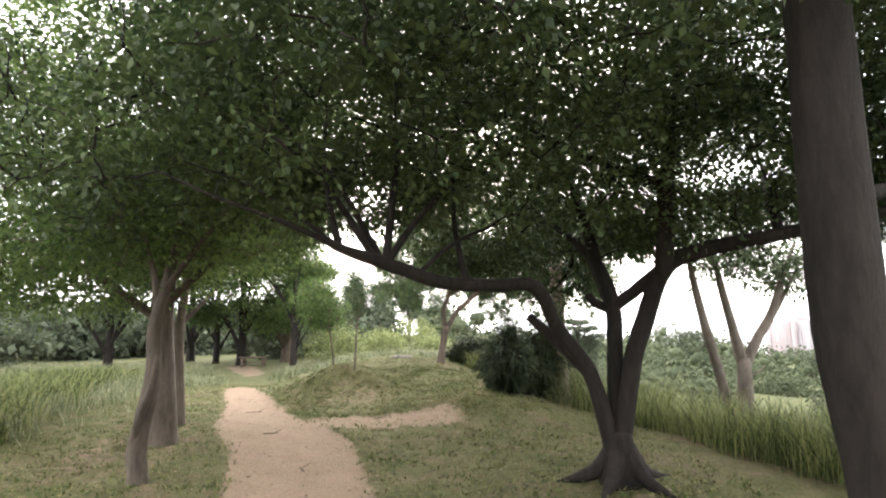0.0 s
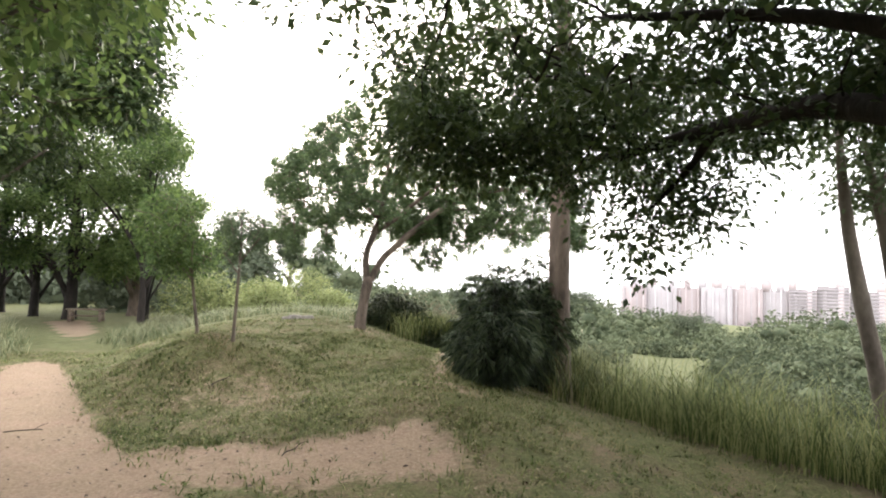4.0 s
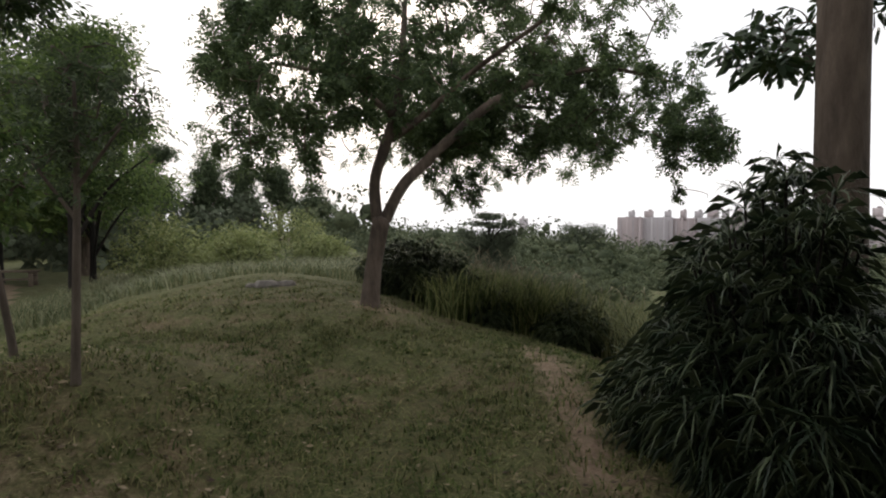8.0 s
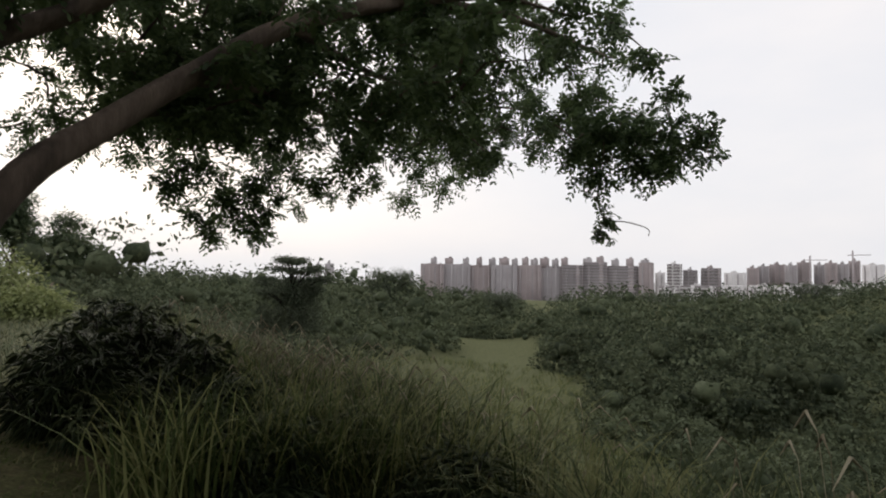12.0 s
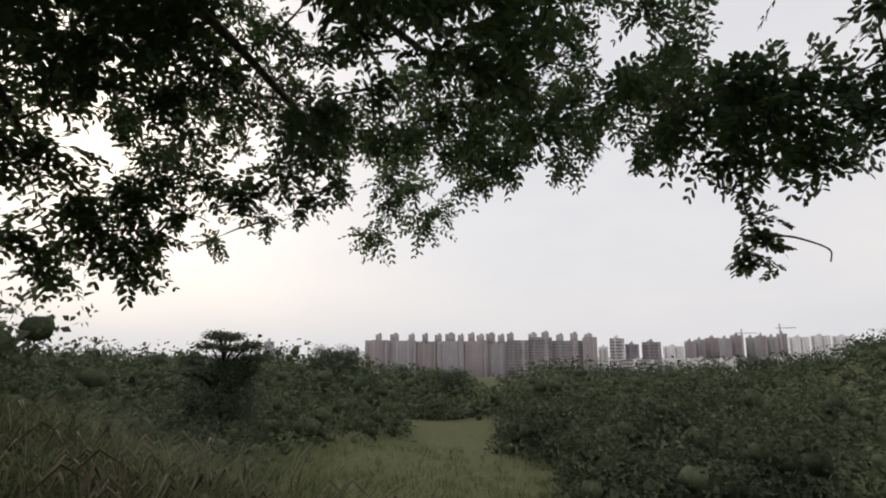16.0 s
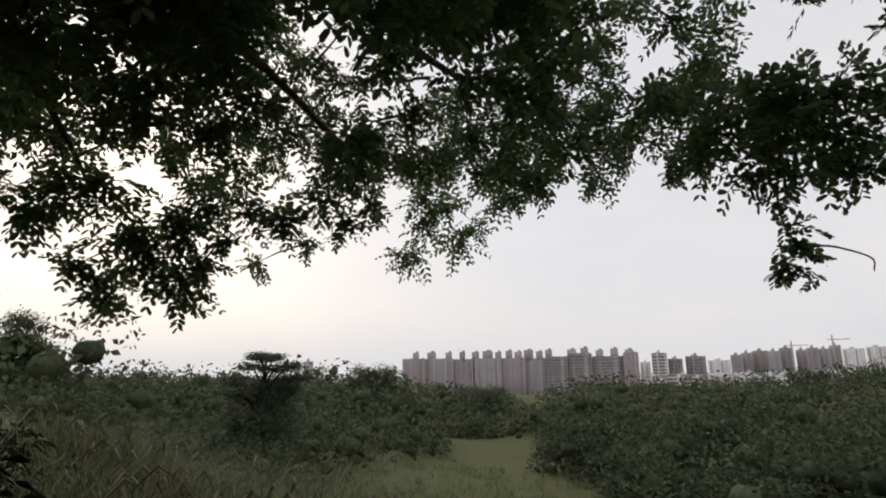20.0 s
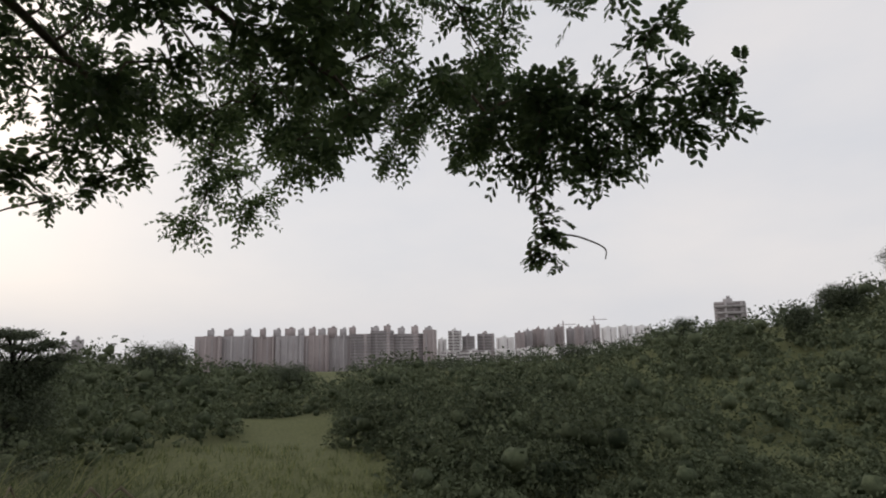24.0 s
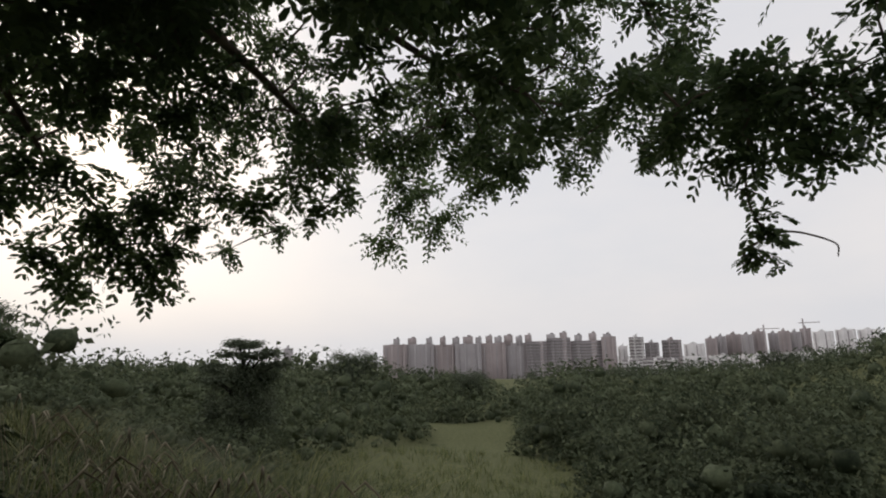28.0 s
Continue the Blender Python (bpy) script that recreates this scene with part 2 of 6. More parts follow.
def link(name, me, parent=None, label="", smooth=False):
    ob = new(name, me)
    if smooth:
        me.polygons.foreach_set("use_smooth", np.ones(len(me.polygons), dtype=bool))
    ob.parent = parent
    if parent is not None:
        ob.matrix_parent_inverse = parent.matrix_world.inverted()
    if label:
        tagged(ob, label)
    return ob


def thing(name, place, label, category, group=""):
    ob = new(name)
    ob.empty_display_size = 0.2
    ob.matrix_world = Matrix.Translation(place)
    return tagged(ob, label, category, group)


def unit(v):
    return v / np.maximum(np.linalg.norm(v, axis=-1, keepdims=True), 1e-9)


def rand_dirs(n, up=0.0):
    v = rng.normal(size=(n, 3))
    v[:, 2] += up
    return unit(v)


def leaf_arrays(base, way, normal, length, width, six=False, droop=0.0):
    """Folded leaves, each a pointed blade from its base along way."""
    way = unit(way)
    side = unit(np.cross(way, normal))
    up = unit(np.cross(side, way))
    n = len(base)
    length, width = np.broadcast_to(length, n)[:, None], np.broadcast_to(width, n)[:, None]
    bend = np.zeros((n, 3))
    bend[:, 2] = -droop
    if six:
        rows = [base, base + way * length * 0.3 + side * width * 0.4 + up * width * 0.12, base + way * length * 0.78 + side * width * 0.48 + up * width * 0.12 + bend * length * 0.5,
                base + way * length + bend * length, base + way * length * 0.78 - side * width * 0.48 + up * width * 0.12 + bend * length * 0.5, base + way * length * 0.3 - side * width * 0.4 + up * width * 0.12]
    else:
        rows = [base, base + way * length * 0.5 + side * width * 0.5 + up * width * 0.15, base + way * length + bend * length, base + way * length * 0.5 - side * width * 0.5 + up * width * 0.15]
    k = len(rows)
    return np.stack(rows, 1).reshape(-1, 3), np.arange(n * k).reshape(n, k)


def smooth_line(points, radii, per=5):
    """A rounded line through a few points, with its radii."""
    p, r = np.asarray(points, float), np.asarray(radii, float)
    q = np.vstack([2 * p[0] - p[1], p, 2 * p[-1] - p[-2]])
    out, rad = [], []
    for i in range(len(p) - 1):
        for t in np.linspace(0, 1, per, endpoint=False):
            a, b, c, d = q[i : i + 4]
            out.append(0.5 * (2 * b + (c - a) * t + (2 * a - 5 * b + 4 * c - d) * t * t + (3 * b - a - 3 * c + d) * t**3))
            rad.append(r[i] * (1 - t) + r[i + 1] * t)
    return np.array(out + [p[-1]]), np.array(rad + [r[-1]])


def tube_arrays(line, radii, sides=8, rough=0.0):
    tang = unit(np.gradient(line, axis=0))
    ref = np.array([0.31, 0.95, 0.05]) if abs(tang[0, 2]) > 0.5 else np.array([0.1, 0.2, 0.97])
    verts = []
    ang = np.linspace(0, 2 * math.pi, sides, endpoint=False)
    lobes = rng.uniform(0, 6.28, 3)
    for i, (p, t, r) in enumerate(zip(line, tang, radii)):
        u = np.cross(t, ref)
        u /= np.linalg.norm(u)
        w = np.cross(t, u)
        k = 1 + rough * (np.sin(2 * ang + lobes[0] + i * 0.15) * 0.6 + np.sin(3 * ang + lobes[1] - i * 0.1) * 0.5 + rng.normal(0, 0.25, sides))
        verts.append(p + (np.cos(ang) * k * r)[:, None] * u + (np.sin(ang) * k * r)[:, None] * w)
    v = np.vstack(verts)
    n = len(line)
    i, j = np.meshgrid(np.arange(n - 1), np.arange(sides), indexing="ij")
    i, j = i.ravel(), j.ravel()
    f = np.stack([i * sides + j, i * sides + (j + 1) % sides, (i + 1) * sides + (j + 1) % sides, (i + 1) * sides + j], 1)
    tip = len(v)
    v = np.vstack([v, line[-1] + tang[-1] * radii[-1] * 0.4])
    last = (n - 1) * sides
    cap = np.stack([last + np.arange(sides), last + (np.arange(sides) + 1) % sides, np.full(sides, tip), np.full(sides, tip)], 1)
    return v, f, cap


def tube_mesh(name, points, radii, material, sides=10, rough=0.06, per=5):
    line, rad = smooth_line(points, radii, per)
    v, f, cap = tube_arrays(line, rad, sides, rough)
    me = bpy.data.meshes.new(name)
    me.from_pydata(v.tolist(), [], f.tolist() + [c[:3].tolist() for c in cap])
    me.materials.append(material)
    return me, line


def join_quads(chunks):
    vs, fs, off = [], [], 0
    for v, f in chunks:
        vs.append(v)
        fs.append(f + off)
        off += len(v)
    return np.vstack(vs), np.vstack(fs)


def box_arrays(cx, cy, z0, z1, sx, sy, turn=0.0):
    c, s = math.cos(turn), math.sin(turn)
    v = []
    for z in (z0, z1):
        for dx, dy in ((-1, -1), (1, -1), (1, 1), (-1, 1)):
            x, y = dx * sx / 2, dy * sy / 2
            v.append((cx + x * c - y * s, cy + x * s + y * c, z))
    f = [[3, 2, 1, 0], [4, 5, 6, 7], [0, 1, 5, 4], [1, 2, 6, 5], [2, 3, 7, 6], [3, 0, 4, 7]]
    return np.array(v), np.array(f)


# ---- the lie of the land ----
EDGE_Y = np.array([-30, 0, 5, 8.3, 9.2, 10.4, 11, 13, 14.8, 17, 20, 24, 32, 60])
EDGE_X = np.array([8, 4.6, 3.7, 2.9, 2.5, 2.25, 1.9, 1.75, 1.75, 1.15, 0.9, 0.6, 0.0, -4])
RIDGE_AZ = np.array([-40, -8, 0, 10, 25, 32, 40, 52, 60, 64, 68, 72, 75, 80, 84, 88, 92, 96, 101, 110, 130, 180])
RIDGE_Z = np.array([1.5, 0.5, -1.8, -2.8, -3.0, -6.0, -6.4, -5.9, -5.2, -4.5, -3.0, -1.6, 0.6, 1.4, 2.4, 4.0, 7.8, 10.2, 10.4, 11, 10, 6])
# swells of the lawn: middle, reach, rise
SWELLS = ((-2.15, 12.75, 1.1, 1.1, 0.62), (-0.6, 15.6, 1.9, 2.2, 0.6), (0.4, 10.4, 1.3, 1.8, 0.35), (-1.4, 19.2, 2.4, 2.2, 0.57), (1.0, 13.0, 1.2, 1.4, 0.27), (-2.8, 15.6, 1.3, 1.6, 0.32))
PATH_X = np.array([-0.4, -0.9, -1.2, -1.9, -2.9, -3.6, -4.95, -5.4, -6.1, -8.0, -9.6])
PATH_Y = np.array([-4.0, 2.0, 5.0, 7.5, 9.3, 11.0, 14.2, 15.6, 19.0, 24.0, 27.5])
PATH_W = np.array([0.9, 0.75, 0.55, 0.65, 0.6, 0.38, 0.28, -0.35, -0.4, 0.4, 0.5])


def sstep(a, b, x):
    t = np.clip((x - a) / (b - a), 0, 1)
    return t * t * (3 - 2 * t)


def edge_x(y):
    return np.interp(y, EDGE_Y, EDGE_X)


def height(x, y):
    x, y = np.asarray(x, float), np.asarray(y, float)
    plat = 0.04 + 0.02 * np.sin(1.7 * x + 0.6 * y) * np.cos(1.3 * y - 0.8 * x)
    for sx, sy, rx, ry, rise in SWELLS:
        plat = plat + rise * np.exp(-(((x - sx) / rx) ** 2 + ((y - sy) / ry) ** 2))
    plat = plat + 0.25 * sstep(19, 24, y) * sstep(-6, -2, x) - 0.32 * sstep(14.5, 17.2, y) * sstep(-3.6, -4.8, x)
    d = x - edge_x(y)
    brow = np.maximum(d, 0) - 1.5 * (1 - np.exp(-np.maximum(d, 0) / 1.5))
    bank = -5.2 * (1 - np.exp(-brow / 8.5))
    r = np.hypot(x - 1.4, y - 14.7)
    az = np.degrees(np.arctan2(x - 1.4, y - 14.7))
    ridge = np.interp(np.where(az < -90, 180.0, az), RIDGE_AZ, RIDGE_Z)
    valley = bank + (ridge + 5.2) * sstep(38, 112, r) * sstep(0, 20, d)
    z = np.where(d > 0, plat * np.exp(-np.maximum(d, 0) / 6) + valley, plat)
    lumps = 0.5 * np.sin(0.21 * x + 1.3 + 0.07 * y) * np.cos(0.17 * y - 0.05 * x) * sstep(14, 35, r) * (1 - sstep(140, 200, r))
    fall = sstep(150, 380, r) * (1 - sstep(78, 95, az) * (1 - sstep(400, 900, r)))
    return z + lumps * sstep(0, 10, d) - fall * (z + 46)


def path_gap(x, y):
    """How far a place lies outside the trodden path, in metres; negative on it."""
    x, y = np.asarray(x, float), np.asarray(y, float)
    best = np.full(np.broadcast(x, y).shape, 99.0)
    for i in range(len(PATH_X) - 1):
        ax, ay, bx, by = PATH_X[i], PATH_Y[i], PATH_X[i + 1], PATH_Y[i + 1]
        t = np.clip(((x - ax) * (bx - ax) + (y - ay) * (by - ay)) / ((bx - ax) ** 2 + (by - ay) ** 2), 0, 1)
        w = PATH_W[i] * (1 - t) + PATH_W[i + 1] * t
        best = np.minimum(best, np.hypot(x - ax - t * (bx - ax), y - ay - t * (by - ay)) - w)
    return best


def earth_at(x, y):
    e = 1 - sstep(-0.15, 0.3, path_gap(x, y))
    patch = 0.66 * np.exp(-((np.maximum(np.abs(x + 1.0) - 0.9, 0) / 0.6) ** 2 + ((y - 9.0 + 0.12 * x) / 0.62) ** 4))
    trail_x = np.interp(y, [8, 9.3, 10.2, 11, 12.6, 14.8, 18], [2.3, 1.7, 0.75, 0.5, 1.0, 1.5, 1.6])
    trail = 0.52 * np.exp(-(((x - trail_x) / 0.3) ** 2)) * sstep(9, 10.5, y) * (1 - sstep(14.3, 16.0, y))
    foot = 0.55 * np.exp(-(((x + 0.02) / 0.45) ** 2 + ((y - 15.3) / 0.45) ** 2)) + 0.5 * np.exp(-(((x - 1.7) / 0.7) ** 2 + ((y - 5.0) / 0.6) ** 2))
    slope = 0.33 * np.exp(-(((x + 2.1) / 1.4) ** 2 + ((y - 11.4) / 1.0) ** 2)) + 0.2 * np.exp(-(((x + 0.9) / 1.2) ** 2 + ((y - 11.2) / 1.0) ** 2))
    under = 0.42 * np.exp(-(((x + 4.0) / 1.6) ** 2 + ((y - 7.2) / 3.0) ** 2))
    return np.clip(np.maximum.reduce([e, patch, trail, foot, under, slope]), 0, 1)


def spaced(stops):
    """Grid lines between the stops, each stretch with its own step."""
    out = []
    for (a, b, step) in stops:
        out += list(np.arange(a, b - step * 0.5, step))
    return np.array(out + [stops[-1][1]])


def build_ground():
    gx = spaced([(-900, -300, 60), (-300, -60, 20), (-60, -14, 3), (-14, -5.5, 0.5), (-5.5, 4.5, 0.1), (4.5, 14, 0.4), (14, 60, 1.5), (60, 170, 4), (170, 400, 14), (400, 2400, 80)])
    gy = spaced([(-600, -60, 60), (-60, -10, 5), (-10, 1, 0.5), (1, 20, 0.1), (20, 32, 0.4), (32, 70, 1.5), (70, 190, 4), (190, 420, 14), (420, 2400, 80)])
    X, Y = np.meshgrid(gx, gy)
    Z = height(X, Y)
    near = (np.abs(X + 0.5) < 5) & (Y > 1) & (Y < 20)
    e = earth_at(X, Y)
    Z = Z - 0.035 * e + np.where(near, rng.normal(0, 0.008, X.shape) + 0.012 * np.sin(7.3 * X + 2.1 * Y) * np.sin(6.1 * Y - 1.7 * X + 2 * np.sin(0.9 * X)), 0)
    nx, ny = len(gx), len(gy)
    i, j = np.meshgrid(np.arange(ny - 1), np.arange(nx - 1), indexing="ij")
    a = (i * nx + j).ravel()
    faces = np.stack([a, a + 1, a + nx + 1, a + nx], 1)
    me = np_mesh("ground", np.stack([X, Y, Z], -1).reshape(-1, 3), faces, GROUND)
    d = X - edge_x(Y)
    humus = 0.75 * sstep(-0.1, 0.6, d) * (1 - sstep(4, 9, d))
    field = np.maximum(sstep(4, 9, d), sstep(17, 20, Y) * 0.8 * (d < 0))
    town = sstep(230, 330, np.hypot(X - 1.4, Y - 14.7)) * (Z < -20)
    for key, val in (("earth", e), ("humus", humus), ("field", field), ("town", town)):
        me.attributes.new(key, "FLOAT", "POINT").data.foreach_set("value", val.astype(np.float32).ravel())
    return tagged(link("ground", me, smooth=True), "worn short grass with bare pinkish earth, falling into a scrub valley", "ground", kind="structure")


build_ground()


# ---- trees ----
def cluster_places(lobes, holes=0.9, seed_shift=0.0, grain=1.1):
    """Places of leaf sprays in rounded lobes (centre, radii, count), thinned by a noise so that the crown has gaps."""
    out = []
    for (cx, cy, cz), (rx, ry, rz), count in lobes:
        made = tries = 0
        while made < count and tries < 12 * count:
            tries += 1
            v = rng.normal(size=3)
            v /= np.linalg.norm(v)
            p = np.array([cx, cy, cz]) + v * np.array([rx, ry, rz]) * rng.uniform(0.1, 1) ** 0.45
            if noise.noise(Vector(p * grain + seed_shift)) > -0.22 + 0.6 * (0.9 - holes):
                out.append(p)
                made += 1
    return np.array(out)


def twig_net(start_nodes, places, r0=0.022, gap=0.0):
    """Thin branchlets that join every spray to the nearest limb or to a branchlet made before it."""
    nodes = [np.asarray(start_nodes, float)]
    all_nodes = nodes[0]
    order = np.argsort([np.min(np.sum((all_nodes - p) ** 2, 1)) for p in places])
    chunks = []
    for k in order:
        p = places[k]
        near = all_nodes[np.argmin(np.sum((all_nodes - p) ** 2, 1) + gap * np.maximum(0, all_nodes[:, 2] - p[2]))]
        d = np.linalg.norm(p - near)
        if d < 0.03:
            continue
        mid = (near + p) / 2 + rng.normal(0, 0.09 * d, 3) + np.array([0, 0, 0.06 * d])
        line = np.array([near, (near + mid) / 2 + rng.normal(0, 0.02 * d, 3), mid, (mid + p) / 2, p])
        rr = min(r0, 0.007 + 0.012 * d)
        v, f, _ = tube_arrays(line, np.linspace(rr, 0.003, 5), 3)
        chunks.append((v, f))
        all_nodes = np.vstack([all_nodes, line[2:]])
    return join_quads(chunks)


def sprays(places, per, radius, length, width, droop=-0.35, six=False, flat=0.6):
    """Simple leaves round every place."""
    n = len(places) * per
    c = np.repeat(places, per, 0)
    off = rng.normal(size=(n, 3)) * radius * np.array([1, 1, flat])
    way = unit(off + rng.normal(0, radius * 0.5, (n, 3)) + np.array([0, 0, droop * radius]))
    normal = unit(rng.normal(0, 0.55, (n, 3)) + np.array([0, 0, 1.0]))
    ln = length * rng.uniform(0.65, 1.2, n)
    return leaf_arrays(c + off, way, normal, ln, width * ln / length, six, 0.1)


def pinnate(places, per, rachis, pairs, length, width, droop=-0.5, six=True, spread=0.12):
    """Feather leaves: each place bears some stalks, each stalk some pairs of leaflets."""
    n = len(places) * per
    c = np.repeat(places, per, 0) + rng.normal(0, spread, (n, 3))
    way = unit(rng.normal(size=(n, 3)) + np.array([0, 0, droop]))
    side = unit(np.cross(way, rng.normal(0, 0.4, (n, 3)) + np.array([0, 0, 1.0])))
    up = unit(np.cross(side, way))
    B, W, N, S = [], [], [], []
    long = rachis * rng.uniform(0.6, 1.2, n)
    for k in range(pairs):
        t = (k + 1.0) / pairs
        at = c + way * (long * t)[:, None] - np.array([0, 0, 0.16]) * (long * t * t)[:, None]
        for s in (-1, 1):
            B.append(at)
            W.append(unit(side * s + way * 0.55 - up * 0.15 + rng.normal(0, 0.14, (n, 3))))
            N.append(unit(up + rng.normal(0, 0.25, (n, 3))))
            S.append(np.full(n, 0.75 + 0.35 * math.sin(math.pi * (0.2 + 0.75 * t))))
    B, W, N, S = np.vstack(B), np.vstack(W), np.vstack(N), np.concatenate(S)
    S = S * rng.uniform(0.8, 1.15, len(S))
    return leaf_arrays(B, W, N, length * S, width * S, six, 0.12)


def leaf_clumps(spots, stalks, six):
    """Rounded clumps (x, y, z, radius) of feather leaves that spring from the middle and droop at the rim."""
    n = np.maximum(5, (stalks * (spots[:, 3] / 0.16) ** 1.7)).astype(int)
    c, r = np.repeat(spots[:, :3], n, 0), np.repeat(spots[:, 3], n)
    m = len(c)
    way = unit(rng.normal(size=(m, 3)) * np.array([1, 1, 0.85]) + np.array([0, 0, -0.12]))
    c = c + rng.normal(0, 0.22, (m, 3)) * r[:, None]
    side = unit(np.cross(way, rng.normal(0, 0.5, (m, 3)) + np.array([0, 0, 1.0])))
    up = unit(np.cross(side, way))
    long = r * rng.uniform(0.75, 1.15, m)
    B, W, N, S = [], [], [], []
    pairs = 5
    for k in range(pairs):
        t = (k + 0.7) / pairs
        at = c + way * (long * t)[:, None] - np.array([0, 0, 0.3]) * (long * t * t)[:, None]
        for s in (-1, 1):
            B.append(at)
            W.append(unit(side * s + way * (0.35 + 0.5 * t) - np.array([0, 0, 0.2]) + rng.normal(0, 0.16, (m, 3))))
            N.append(unit(up + rng.normal(0, 0.35, (m, 3))))
            S.append((0.8 + 0.3 * math.sin(math.pi * t)) * rng.uniform(0.8, 1.15, m))
    S = np.concatenate(S)
    S = S * np.tile(np.sqrt(np.minimum(r / 0.16, 1.1)), 2 * pairs)
    return leaf_arrays(np.vstack(B), np.vstack(W), np.vstack(N), 0.053 * S, 0.0255 * S, six, 0.1)


def tree(name, label, base, trunk, limbs, bark, lobes, leaves, leaf_mat, group="", flare=1.35, sides=14, extra=None, holes=0.9, twig_r=0.022, gap=0.0, rough=0.06, category="tree", grain=1.1):
    """A tree: trunk line (x, y, z, radius), limbs of the same form, crown lobes, and a maker of leaves."""
    root = thing(name, base, label, category, group)
    tp, tr = [p[:3] for p in trunk], [p[3] for p in trunk]
    tp = [(tp[0][0], tp[0][1], tp[0][2] - 0.15)] + [(tp[0][0] * 0.85 + tp[1][0] * 0.15, tp[0][1] * 0.85 + tp[1][1] * 0.15, tp[0][2] * 0.85 + tp[1][2] * 0.15)] + tp[1:]
    tr = [tr[0] * flare, tr[0]] + tr[1:]
    me, line = tube_mesh("trunk", tp, tr, bark, sides, rough)
    link("trunk", me, root, smooth=True)
    nodes = [line[len(line) * 2 // 3 :]]
    for limb in limbs:
        me, line = tube_mesh("limb", [p[:3] for p in limb], [p[3] for p in limb], bark, 9, rough)
        link("limb", me, root, smooth=True)
        nodes.append(line[2:])
    places = cluster_places(lobes, holes, base[0], grain) if lobes else extra
    if lobes and extra is not None:
        places = np.vstack([places, extra])
    v, f = twig_net(np.vstack(nodes), places, twig_r, gap)
    tagged(link("branchwork", np_mesh("branchwork", v, f, bark), root), kind="stuff")
    made = leaves(places)
    for v, f in made if isinstance(made, list) else [made]:
        link("crown", np_mesh("crown", v, f, leaf_mat), root)
    return root


def at_ground(x, y):
    return float(height(x, y))


def gz(x, y, dz=0.0):
    return (x, y, at_ground(x, y) + dz)


